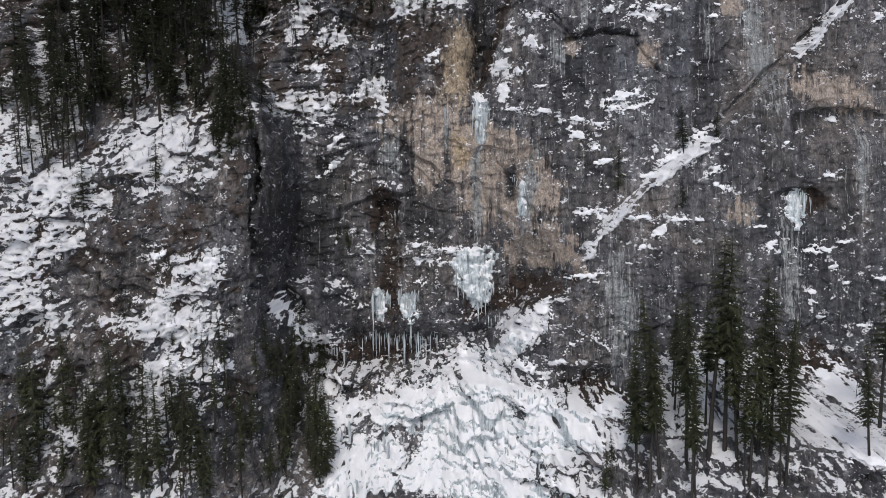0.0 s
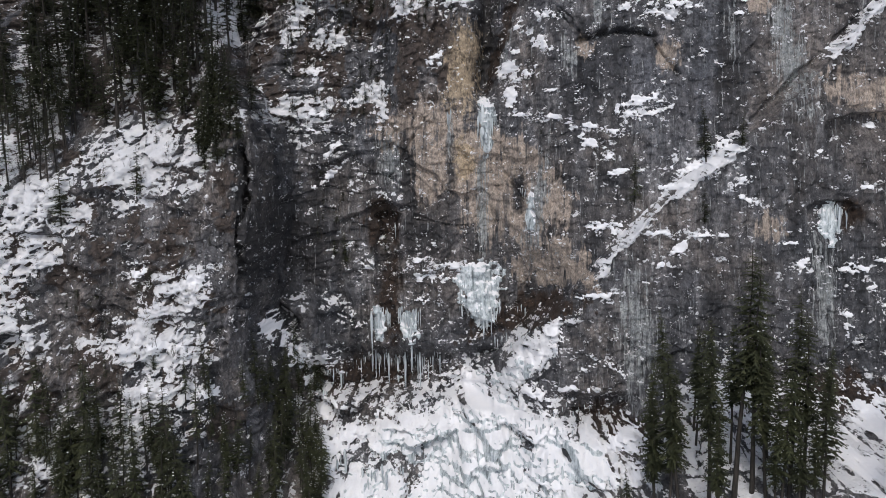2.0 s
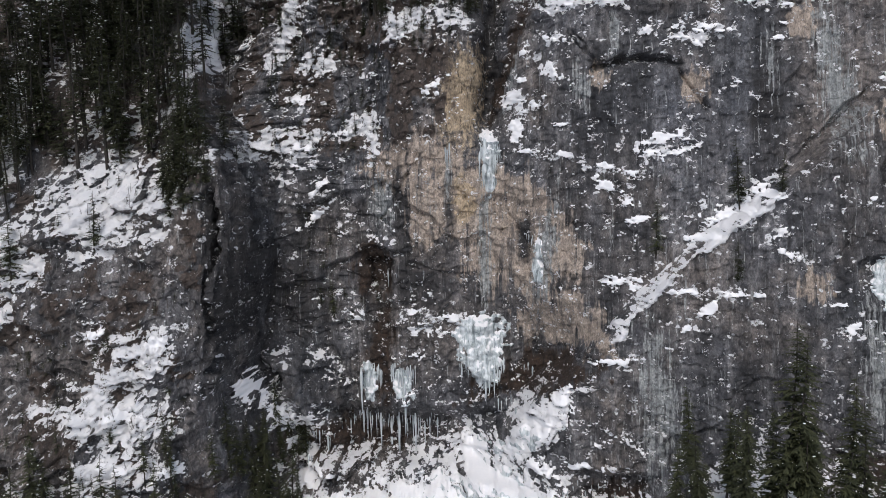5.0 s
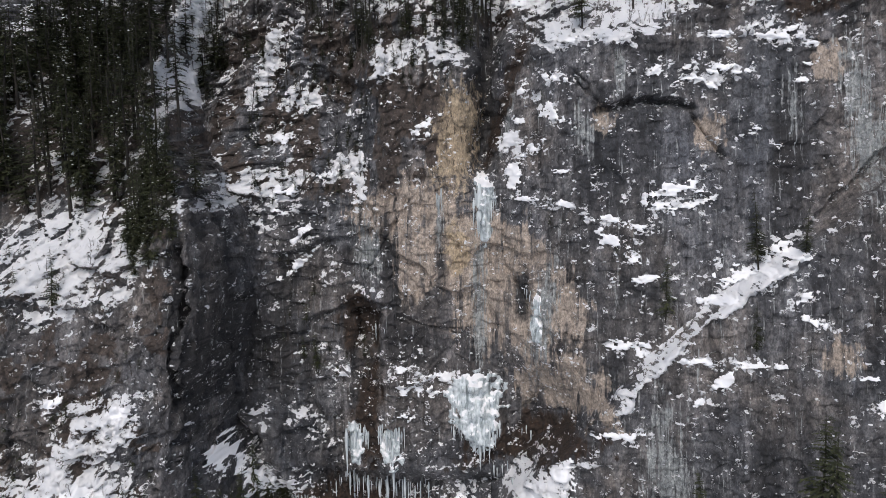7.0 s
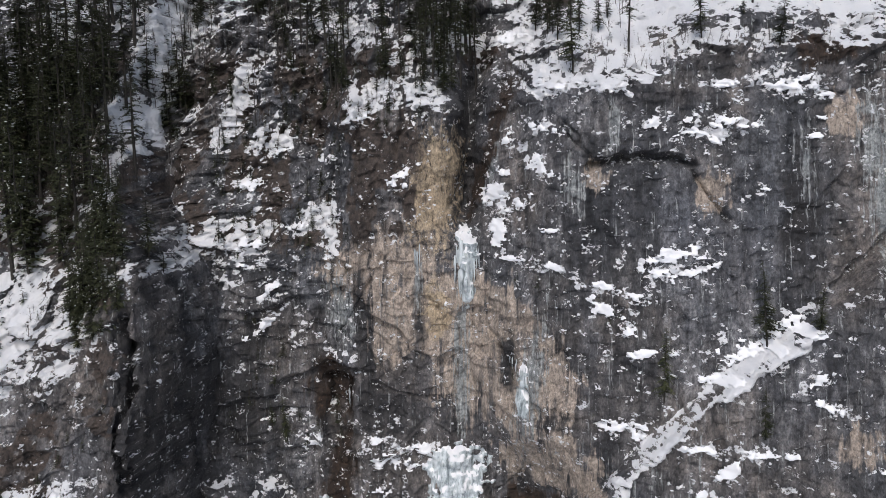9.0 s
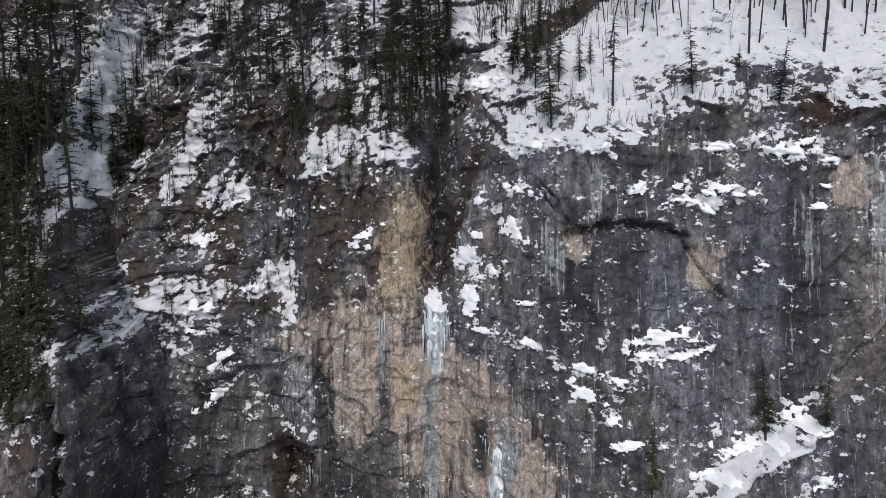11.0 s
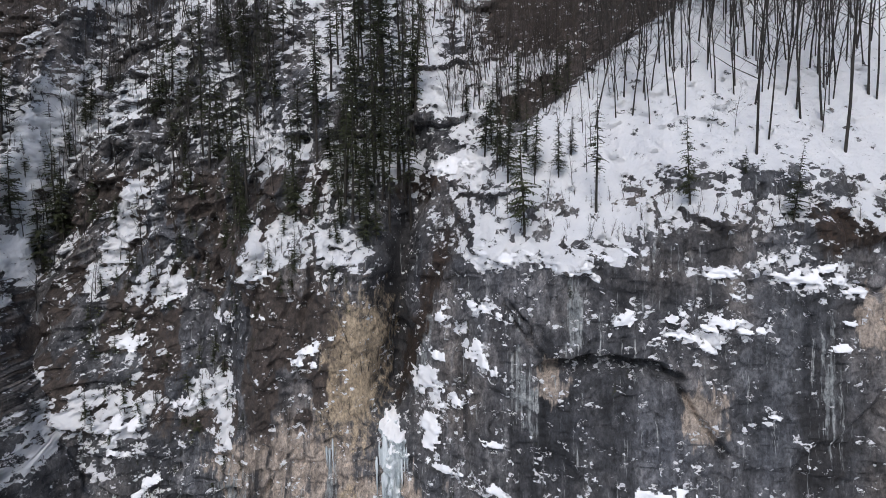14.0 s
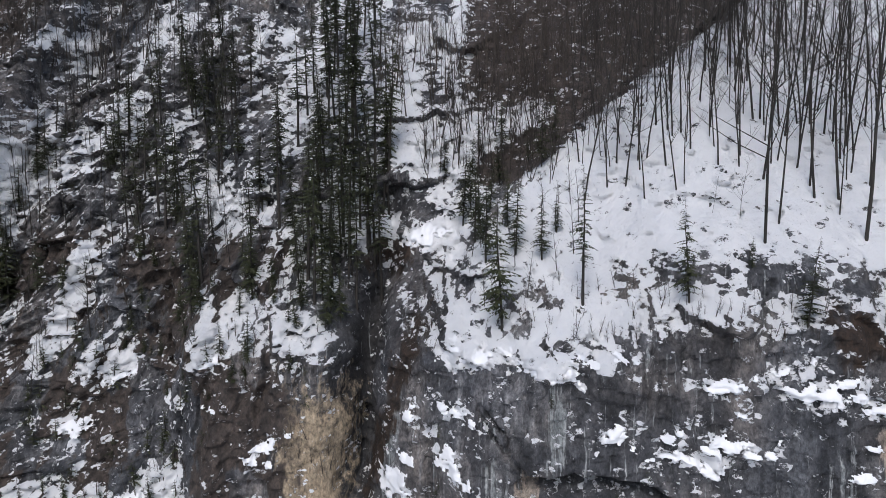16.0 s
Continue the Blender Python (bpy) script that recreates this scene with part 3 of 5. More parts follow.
brink = rib_edge(gz) - gx
litter = np.maximum(step(-1.6, -0.4, brink) * step(12.5, 17, gx) * np.maximum(step(112, 118, gz), step(7, 3, brink) * step(105, 108, gz)), step(-34, -50, gx) * step(108, 118, gz))
earth = np.maximum(step(0.39, 0.53, fbm(gx * 0.33, gz * 0.16, 141, 5, 0.62)) * step(5, -2, gx) * step(72, 80, gz), step(0.52, 0.64, fbm(gx * 0.3, gz * 0.3, 147, 5, 0.62)) * step(-27, -30, gx))
store(me, "litter", np.maximum(litter, 0.9 * earth * step(106, 99, gz)))
# walls that run away from the eye are broken sideways too
shift = (fbm(gy * 0.3, gz * 0.12, 44, 5, 0.6) - 0.5) * 2.0 * step(1.5, 4, steep) - 0.7 * blocks(gy, gz, 2.6, 3.4, 88, 0.15) * step(1.5, 4, steep)
# the wall runs on behind the buttress
past = gx - buttress_rim(gz)
shift -= 6.3 * step(17, 1, past) * step(0.8, 2.4, past) * step(44, 50, gz) * step(97, 88, gz)
me.vertices.foreach_set("co", np.stack([gx + shift, gy, gz], -1).ravel())
snow = np.clip(snow, 0, 1) * (1 - 0.95 * litter)
store(me, "ochre", np.maximum.reduce([
    spot(gx, gz, 2.4, 83.3, 2.7, 5.9, -5, 0.14, 21, 4.0),
    spot(gx, gz, 2.9, 69.3, 1.5, 2.9, 0, 0.7, 28),
]))
store(me, "pale", np.maximum.reduce([
    spot(gx, gz, -2.8, 67.7, 2.5, 5.4, 0, 0.25, 21),
    spot(gx, gz, -2.0, 74.9, 4.1, 3.4, 0, 0.5, 28),
    spot(gx, gz, 8.7, 64.2, 5.7, 6.5, 0, 0.4, 35),
    spot(gx, gz, 43.5, 59.0, 1.8, 1.7, 0, 0.5, 42),
    spot(gx, gz, -7.5, 73.4, 3.3, 3.0, 0, 0.6, 49),
    spot(gx, gz, 15.0, 52.9, 3.9, 3.9, 0, 0.6, 56),
    spot(gx, gz, 3.3, 68.3, 4.9, 4.9, 0, 0.5, 63),
    spot(gx, gz, 14.9, 60.5, 3.1, 4.7, -20, 0.6, 70),
    spot(gx, gz, 57.8, 76.1, 5.6, 2.4, -20, 0.5, 56),
    spot(gx, gz, 20.3, 84.4, 1.0, 1.5, 0, 0.6, 77),
    spot(gx, gz, 11.8, 69.2, 4.8, 1.6, -38, 0.4, 35),
    spot(gx, gz, 8.9, 62.5, 1.8, 2.5, 0, 0.9, 42),
    spot(gx, gz, 17.6, 53.8, 4.5, 1.0, -45, 0.5, 49),
    spot(gx, gz, 31.6, 82.4, 1.5, 2.0, 0, 0.6, 84),
    spot(gx, gz, 43.6, 90.3, 1.6, 1.8, 0, 0.6, 91),
]))
# rusty and brown stretches, with some painted shade among them
store(me, "rust_shade", np.maximum.reduce([
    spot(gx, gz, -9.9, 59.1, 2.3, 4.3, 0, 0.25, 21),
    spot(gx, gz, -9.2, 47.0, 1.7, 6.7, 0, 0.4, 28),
    # painted shade below the overhanging edge of the lower slab
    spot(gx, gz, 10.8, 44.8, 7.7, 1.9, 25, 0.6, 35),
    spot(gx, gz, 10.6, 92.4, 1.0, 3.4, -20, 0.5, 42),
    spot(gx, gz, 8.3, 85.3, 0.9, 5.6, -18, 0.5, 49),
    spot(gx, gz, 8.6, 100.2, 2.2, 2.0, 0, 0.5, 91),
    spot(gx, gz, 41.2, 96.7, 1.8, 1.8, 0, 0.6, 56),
    # near-black brown along the undercut at the wall's foot
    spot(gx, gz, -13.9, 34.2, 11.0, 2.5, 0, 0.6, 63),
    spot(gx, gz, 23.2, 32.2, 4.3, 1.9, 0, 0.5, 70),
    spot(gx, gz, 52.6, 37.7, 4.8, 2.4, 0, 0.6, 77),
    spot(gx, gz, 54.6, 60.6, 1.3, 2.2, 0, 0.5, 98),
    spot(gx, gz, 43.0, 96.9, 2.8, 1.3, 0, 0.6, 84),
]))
# dark stains on the rock, with painted shade at the gully slot
store(me, "stain_shade", np.maximum.reduce([
    # two long spots paint the slot's shade along the buttress edge
    spot(gx, gz, -28.3, 64.1, 1.6, 9.7, 0, 0.3, 21),
    spot(gx, gz, -27.8, 57.3, 1.8, 9.8, 0, 0.3, 28),
    spot(gx, gz, -6.5, 68.4, 0.8, 5.0, 0, 0.4, 35),
    spot(gx, gz, 0.7, 67.9, 0.7, 3.4, 0, 0.4, 42),
    spot(gx, gz, 11.2, 64.2, 1.0, 2.4, 0, 0.5, 49),
    # darker down the bed of the ravine
    spot(gx, gz, 6.2, 90.5, 1.5, 8.0, -8, 0.35, 56),
    spot(gx, gz, -21.8, 57.5, 5.8, 6.8, 0, 0.8, 63),
    spot(gx, gz, -4.3, 57.8, 4.1, 2.5, 0, 0.8, 70),
    spot(gx, gz, 39.7, 80.4, 1.7, 5.1, 0, 0.8, 77),
]))
store(me, "lime", np.maximum.reduce([
    spot(gx, gz, 5.7, 62.5, 0.7, 7.5, 0, 0.3, 21),
    spot(gx, gz, 13.6, 61.9, 1.0, 5.6, -8, 0.5, 28),
    spot(gx, gz, 0.6, 72.7, 0.4, 2.8, 0, 0.4, 35),
    spot(gx, gz, 47.4, 82.8, 1.4, 7.6, 10, 0.6, 42),
    spot(gx, gz, 26.2, 43.7, 1.7, 7.5, 0, 0.8, 49),
    spot(gx, gz, 22.0, 90.0, 0.5, 2.3, -5, 0.6, 56),
    spot(gx, gz, 50.4, 50.4, 1.1, 5.7, 0, 0.5, 63),
    spot(gx, gz, 61.3, 64.9, 0.8, 4.9, 0, 0.5, 70),
    spot(gx, gz, 9.8, 87.0, 0.35, 4.6, -12, 0.3, 77),
    spot(gx, gz, -8.8, 69.1, 1.5, 3.0, 0, 0.6, 84),
    spot(gx, gz, 39.9, 85.5, 0.5, 3.0, 0, 0.6, 91),
    spot(gx, gz, 18.0, 83.6, 0.8, 2.2, 0, 0.8, 98),
]))
cliff = tagged(new("cliff", me), "grey limestone cliff with snow on its ledges", "cliff", kind="structure")

# valley floor
bm = bmesh.new()
bmesh.ops.create_grid(bm, x_segments=8, y_segments=8, size=2500)
gm = bpy.data.meshes.new("ground")
bm.to_mesh(gm)
gm.materials.append(SNOW)
ground = tagged(new("ground", gm), "snow-covered valley floor below the cliff", "ground", kind="structure")


def depth_grid(x, z):
    """The depth of the built face, between the points of its grid."""
    x, z = np.asarray(x, float), np.asarray(z, float)
    i = np.clip(np.searchsorted(xs, x) - 1, 0, len(xs) - 2)
    j = np.clip(np.searchsorted(zs, z) - 1, 0, len(zs) - 2)
    u, v = (x - xs[i]) / (xs[i + 1] - xs[i]), (z - zs[j]) / (zs[j + 1] - zs[j])
    return (gy[j, i] * (1 - u) + gy[j, i + 1] * u) * (1 - v) + (gy[j + 1, i] * (1 - u) + gy[j + 1, i + 1] * u) * v


def depth_at(x, z):
    return float(depth_grid(x, z))


def part(name, bm, mat, parent, label=""):
    """Links a bmesh as one mesh object under a thing or a part."""
    data = bpy.data.meshes.new(name)
    bm.to_mesh(data)
    bm.free()
    data.materials.append(mat)
    ob = new(name, data)
    ob.parent = parent
    return tagged(ob, label)


def pieces(cell, least=4):
    """The connected pieces of a mask, largest first."""
    todo = set(zip(*np.nonzero(cell)))
    found = []
    while todo:
        stack = [todo.pop()]
        piece = set(stack)
        while stack:
            j, i = stack.pop()
            for n in ((j + 1, i), (j - 1, i), (j, i + 1), (j, i - 1)):
                if n in todo:
                    todo.remove(n)
                    piece.add(n)
                    stack.append(n)
        if len(piece) >= least:
            out = np.zeros_like(cell)
            for j, i in piece:
                out[j, i] = True
            found.append((len(piece), out))
    return [out for size, out in sorted(found, key=lambda f: -f[0])]


def bank_up(mask, d, slope, most):
    """How far lying snow stands out: it leans back from its lower edge at a slope. d: the rows' spacing, lowest row first."""
    out = np.zeros(mask.shape)
    for j in range(mask.shape[0] - 2, -1, -1):
        out[j] = np.where(mask[j], np.minimum(out[j + 1] + slope * d, most), 0)
    for turn in range(2):
        out[:, 1:-1] = np.where(mask[:, 1:-1], (out[:, :-2] + 2 * out[:, 1:-1] + out[:, 2:]) / 4, 0)
    return out


# ---- snow lying on ledges ----
def snow_patch(x, z, rx, rz, turn=0, rag=0.9, thick=0.1, label="white snow patch lying on a rock ledge"):
    """A drift with a ragged rim, thickest at its lower edge."""
    random_seed = int(abs(x * 37 + z * 91)) % 997
    reach_x = (abs(rx * math.cos(radians(turn))) + abs(rz * math.sin(radians(turn)))) * 1.5
    reach_z = (abs(rx * math.sin(radians(turn))) + abs(rz * math.cos(radians(turn)))) * 1.5
    d = max(0.08, min(0.13, min(rx, rz) / 6))
    # loose snow on the rock round the drift
    i0, i1 = np.searchsorted(xs, (x - reach_x * 2, x + reach_x * 2))
    j0, j1 = np.searchsorted(zs, (z - reach_z * 2, z + reach_z * 2))
    near = (slice(j0, j1), slice(i0, i1))
    snow[near] += 0.16 * step(0.02, 0.66, spot(gx[near], gz[near], x, z, rx * 1.3, rz * 1.5, turn, rag, random_seed)) * step(2.5, 1.2, steep[near])
    px, pz = np.meshgrid(np.arange(x - reach_x, x + reach_x, d), np.arange(z - reach_z, z + reach_z, d))
    f = spot(px, pz, x, z, rx, rz, turn, rag, random_seed) - 0.5
    base = depth_grid(px, pz)
    f = f - 0.12 + (fbm(px * 1.3, pz * 2.4, random_seed + 8, 5, 0.7) - 0.5) * 1.15
    lying = bank_up(f > 0, d, 0.7, 0.15 + thick)
    y = base - np.where(f > 0, 0.06 + lying, -0.15)
    keep = f > -0.06
    cell = keep[:-1, :-1] & keep[:-1, 1:] & keep[1:, :-1] & keep[1:, 1:]
    i = np.arange(px.size).reshape(px.shape)
    corners = np.stack([i[:-1, :-1], i[:-1, 1:], i[1:, 1:], i[1:, :-1]], -1)
    for piece in pieces(cell, 9)[:7]:
        quads = corners[piece]
        used, back = np.unique(quads, return_inverse=True)
        co = np.stack([px.ravel()[used], y.ravel()[used], pz.ravel()[used]], -1)
        origin = co.mean(0)
        data = bpy.data.meshes.new("snow_patch")
        data.from_pydata((co - origin).tolist(), [], back.reshape(-1, 4).tolist())
        data.polygons.foreach_set("use_smooth", np.ones(len(data.polygons), bool))
        data.materials.append(SNOW)
        ob = new("snow_patch", data)
        ob.location = origin
        tagged(ob, label, "snow patch", "snow patches on the cliff")


snow_patch(27.6, 76.5, 2.91, 0.90, 12)
snow_patch(25.9, 74.8, 3.08, 0.54, -15)
snow_patch(29.9, 75.0, 2.05, 0.45, 15)
snow_patch(21.4, 73.0, 2.94, 0.55, -15)
snow_patch(20.5, 71.1, 2.10, 0.83, -30)
snow_patch(23.2, 68.7, 1.38, 0.45, 10)
snow_patch(24.5, 66.7, 1.71, 0.45, 0)
snow_patch(27.4, 66.7, 0.77, 0.36, 0)
snow_patch(21.9, 59.0, 2.65, 0.74, -4)
snow_patch(35.7, 83.1, 0.77, 0.36, 0)
snow_patch(25.6, 90.0, 1.13, 0.46, 20)
snow_patch(30.4, 88.5, 2.57, 0.54, -8)
snow_patch(33.0, 89.9, 1.54, 0.45, 0)
snow_patch(35.9, 68.3, 4.08, 1.07, 25)
snow_patch(38.3, 69.9, 1.69, 0.88, 20)
snow_patch(32.1, 64.5, 2.36, 0.62, 8)
snow_patch(29.1, 58.3, 3.49, 0.35, 0)
snow_patch(31.7, 56.6, 1.67, 0.79, 45)
snow_patch(35.7, 58.0, 2.16, 0.35, 0)
snow_patch(29.1, 53.8, 1.00, 0.44, 50)
snow_patch(40.6, 62.7, 1.24, 0.52, -20)
snow_patch(39.8, 65.1, 1.08, 0.35, 30)
snow_patch(46.3, 56.9, 0.75, 0.35, 0)
snow_patch(47.8, 54.3, 1.98, 0.61, 30)
snow_patch(53.8, 53.5, 3.29, 0.60, 0)
snow_patch(57.5, 54.5, 1.48, 0.43, 0)
snow_patch(56.1, 64.2, 0.82, 0.35, 0)
snow_patch(53.7, 83.1, 3.31, 0.78, 42)
snow_patch(57.9, 87.6, 1.66, 0.87, 40)
snow_patch(64.2, 87.5, 1.66, 0.70, 30)
snow_patch(20.4, 49.5, 3.76, 0.45, 8)
snow_patch(22.3, 40.1, 2.21, 0.45, -25)
snow_patch(10.0, 83.2, 1.87, 1.18, 30)
snow_patch(12.3, 81.7, 1.29, 1.16, 0)
snow_patch(10.1, 78.2, 0.93, 1.76, 0)
snow_patch(15.5, 78.7, 1.61, 0.38, 0)
snow_patch(14.7, 85.7, 0.81, 1.50, 35)
snow_patch(14.8, 89.8, 1.44, 0.47, -20)
snow_patch(12.2, 75.3, 1.65, 0.39, -10)
snow_patch(16.1, 74.9, 1.43, 0.38, -15)
snow_patch(-20.3, 76.9, 2.54, 1.03, 20)
snow_patch(-13.4, 79.2, 3.91, 0.62, 12)
snow_patch(-21.6, 74.1, 2.33, 0.81, 0)
snow_patch(-18.5, 71.0, 2.90, 0.71, 40)
snow_patch(-18.8, 66.9, 3.30, 0.82, 35)
snow_patch(-18.3, 88.3, 1.62, 0.64, 10)
snow_patch(-12.0, 87.3, 1.59, 0.52, -10)
snow_patch(-21.7, 84.2, 2.00, 0.84, 10)
snow_patch(-2.5, 50.6, 4.05, 0.91, -8)
snow_patch(-4.8, 53.4, 2.29, 0.50, -15)
snow_patch(0.4, 52.5, 2.89, 0.51, 0)
snow_patch(-12.8, 52.0, 1.07, 1.13, 0)
snow_patch(-4.5, 46.9, 1.34, 0.71, -20)
snow_patch(-21.3, 36.9, 2.80, 1.68, 15)
snow_patch(-23.3, 40.0, 1.15, 0.60, 0)
snow_patch(-26.7, 43.8, 0.92, 2.71, 20)
snow_patch(-24.0, 39.0, 1.25, 2.82, 25)
snow_patch(-22.6, 34.3, 0.92, 1.73, 20)
snow_patch(-41.6, 53.7, 1.48, 1.38, 0)
snow_patch(-34.3, 53.0, 3.13, 0.95, 20)
snow_patch(-38.2, 44.3, 4.26, 1.03, 4)
snow_patch(-34.9, 43.6, 1.06, 1.20, 0)
snow_patch(57.8, 72.5, 0.67, 0.35, 0)
snow_patch(50.2, 68.8, 0.41, 0.52, 0)
snow_patch(61.0, 42.3, 1.16, 0.35, 0)
snow_patch(53.7, 47.4, 1.15, 0.43, -10)
snow_patch(53.3, 45.9, 0.98, 0.35, 0)
snow_patch(54.0, 43.9, 1.30, 0.43, -20)
snow_patch(56.6, 51.1, 1.15, 0.60, 20)
snow_patch(58.5, 48.6, 0.74, 0.35, 0)
snow_patch(63.1, 49.3, 1.16, 0.43, -10)
snow_patch(-25.6, 41.9, 0.91, 1.90, 15)
snow_patch(-31.8, 38.1, 1.13, 1.02, 0)
snow_patch(-39.0, 38.5, 2.88, 0.67, -5)
snow_patch(-41.2, 35.5, 1.27, 2.83, 10)
snow_patch(8.1, 102.7, 3.44, 1.26, -10)
snow_patch(11.7, 101.9, 2.86, 0.75, 8)
snow_patch(25.7, 89.6, 0.84, 0.36, 15)
snow_patch(29.6, 88.8, 1.49, 0.35, -8)
snow_patch(31.7, 87.9, 1.25, 0.46, -25)
snow_patch(33.5, 91.8, 0.72, 0.35, -10)
snow_patch(31.9, 89.3, 0.81, 0.35, -35)
snow_patch(34.2, 89.3, 0.72, 0.35, -20)
snow_patch(35.8, 90.1, 0.43, 0.35, 0)
snow_patch(35.4, 89.3, 0.50, 0.35, 0)
snow_patch(32.6, 93.5, 1.9, 0.42, -3)
snow_patch(35.9, 94.2, 1.32, 0.35, 15)
snow_patch(38.1, 95.0, 0.73, 0.35, 25)
snow_patch(39.0, 93.1, 3.5, 0.62, -4)
snow_patch(41.9, 92.1, 1.08, 0.35, -5)
snow_patch(40.3, 93.8, 1.30, 0.35, 5)
snow_patch(41.1, 88.1, 1.06, 0.44, 10)
snow_patch(41.5, 89.9, 0.71, 0.35, 0)
snow_patch(29.8, 90.5, 0.37, 0.35, 0)
snow_patch(29.1, 90.0, 0.52, 0.35, 0)
snow_patch(24.1, 94.6, 1.08, 0.48, -22)
snow_patch(27.1, 94.7, 0.94, 0.35, 0)
snow_patch(21.7, 93.4, 1.95, 0.37, -10)
snow_patch(19.6, 94.1, 1.12, 0.67, -25)
snow_patch(16.8, 94.3, 1.14, 0.77, -35)
snow_patch(14.7, 94.2, 0.92, 0.97, 30)
snow_patch(22.8, 93.7, 0.77, 0.49, 0)
snow_patch(14.2, 89.8, 0.76, 0.35, 20)
snow_patch(15.3, 89.8, 0.25, 0.65, 0)
snow_patch(14.2, 86.5, 0.75, 0.70, -30)
snow_patch(10.9, 85.1, 0.90, 0.52, -30)
snow_patch(9.6, 82.3, 1.20, 1.06, 0)
snow_patch(15.9, 84.7, 0.41, 0.87, 0)
snow_patch(11.2, 89.0, 0.62, 0.83, 0)
snow_patch(-0.5, 85.5, 1.77, 0.44, 25)
snow_patch(-1.9, 83.9, 1.40, 0.44, -10)
snow_patch(-6.3, 88.0, 0.96, 0.35, -5)
snow_patch(12.4, 87.5, 0.70, 0.35, 0)
snow_patch(0.5, 101.4, 1.05, 0.44, 20)
snow_patch(-6.0, 92.0, 0.66, 1.50, -35)


# ---- ice ----
def ice_sheet(x, z, rx, rz, turn=0, rag=0.5, thick=0.7, ledges=0.6, label="frozen cascade of white and bluish ice"):
    """Ice grown over the rock in columns, with a ragged rim."""
    random_seed = int(abs(x * 53 + z * 29)) % 997
    reach_x = (abs(rx * math.cos(radians(turn))) + abs(rz * math.sin(radians(turn)))) * 1.5
    reach_z = (abs(rx * math.sin(radians(turn))) + abs(rz * math.cos(radians(turn)))) * 1.5
    d = max(0.1, min(0.16, min(rx, rz) / 5))
    px, pz = np.meshgrid(np.arange(x - reach_x, x + reach_x, d), np.arange(z - reach_z, z + reach_z, d))
    f = spot(px, pz, x, z, rx, rz, turn, rag, random_seed) - 0.5
    cover = step(0.0, 0.1, f)
    flow = fbm(px * 1.3, pz * 0.12, random_seed + 1, 4) - 0.4 + 0.7 * ledges * (fbm(px * 0.35, pz * 0.4, random_seed + 2, 3) - 0.5)
    lift = (pz + (fbm(px * 0.2, pz * 0.12, random_seed + 4, 4) - 0.5) * 12) / 2.6
    shelf = (lift % 1.0) ** 1.5 - 0.3
    y = depth_grid(px, pz) - cover * (0.12 + thick * step(0, 0.35, f) * np.maximum(0.05, 0.4 + 1.4 * flow + ledges * shelf)) + (1 - cover) * 0.12
    keep = f > -0.03
    cell = pieces(keep[:-1, :-1] & keep[:-1, 1:] & keep[1:, :-1] & keep[1:, 1:])[0]
    i = np.arange(px.size).reshape(px.shape)
    quads = np.stack([i[:-1, :-1], i[:-1, 1:], i[1:, 1:], i[1:, :-1]], -1)[cell]
    used, back = np.unique(quads, return_inverse=True)
    co = np.stack([px.ravel()[used], y.ravel()[used], pz.ravel()[used]], -1)
    origin = co.mean(0)
    data = bpy.data.meshes.new("ice_sheet")
    data.from_pydata((co - origin).tolist(), [], back.reshape(-1, 4).tolist())
    data.polygons.foreach_set("use_smooth", np.ones(len(data.polygons), bool))
    data.materials.append(ICE)
    ob = new("ice_sheet", data)
    ob.location = origin
    return tagged(ob, label, "ice")


def icicle_mesh(seed):
    """An icicle one metre long that hangs from its origin."""
    rng = random.Random(seed)
    bm = bmesh.new()
    rings, sides = 9, 7
    last = None
    for k in range(rings):
        s = k / (rings - 1)
        r = 0.085 * min(1, 0.3 + s * 5) * (1 - s) ** 0.9 * rng.uniform(0.75, 1.2) + 0.005
        ox, oy = rng.uniform(-0.012, 0.012), rng.uniform(-0.012, 0.012)
        ring = [bm.verts.new((ox + r * math.cos(a * math.tau / sides), oy + r * math.sin(a * math.tau / sides), 0.06 - s * 1.06)) for a in range(sides)]
        if last:
            for a in range(sides):
                bm.faces.new((last[a], last[(a + 1) % sides], ring[(a + 1) % sides], ring[a]))
        last = ring
    bm.faces.new(last)
    for f in bm.faces:
        f.smooth = True
    data = bpy.data.meshes.new("icicle")
    bm.to_mesh(data)
    bm.free()
    data.materials.append(ICICLE)
    return data


ICICLES = [icicle_mesh(i) for i in range(5)]


def icicle_row(x0, x1, z, short, long, n, fat=1.0, label="row of white icicles hanging from the rock"):
    rng = random.Random(int(x0 * 10 + z))
    mid = (x0 + x1) / 2
    row = tagged(new("icicle_row"), label, "icicles", "icicle rows")
    row.location = (mid, depth_at(mid, z), z)
    for k in range(n):
        x = x0 + (x1 - x0) * (k + rng.uniform(0.1, 0.9)) / n
        zt = z + rng.uniform(-0.14, 0.06) * long + 0.5 * math.sin(x * 2.3)
        length = (0.6 * short + (long - 0.6 * short) * rng.random() ** 2.4) * (0.55 + 0.45 * math.sin(math.pi * (k + 0.5) / n))
        y = min(depth_at(x, zt), depth_at(x, zt - 0.5 * length) - 0.1, depth_at(x, zt - 0.2 * length))
        ob = new("icicle", rng.choice(ICICLES))
        ob.parent = row
        w = fat * rng.uniform(0.5, 1.15) * (0.8 + 0.42 * length)
        ob.matrix_basis = Matrix.LocRotScale(Vector((x, y - 0.05, zt)) - row.location, Euler((0, 0, rng.uniform(0, 6))), (w * 1.2, w, length))


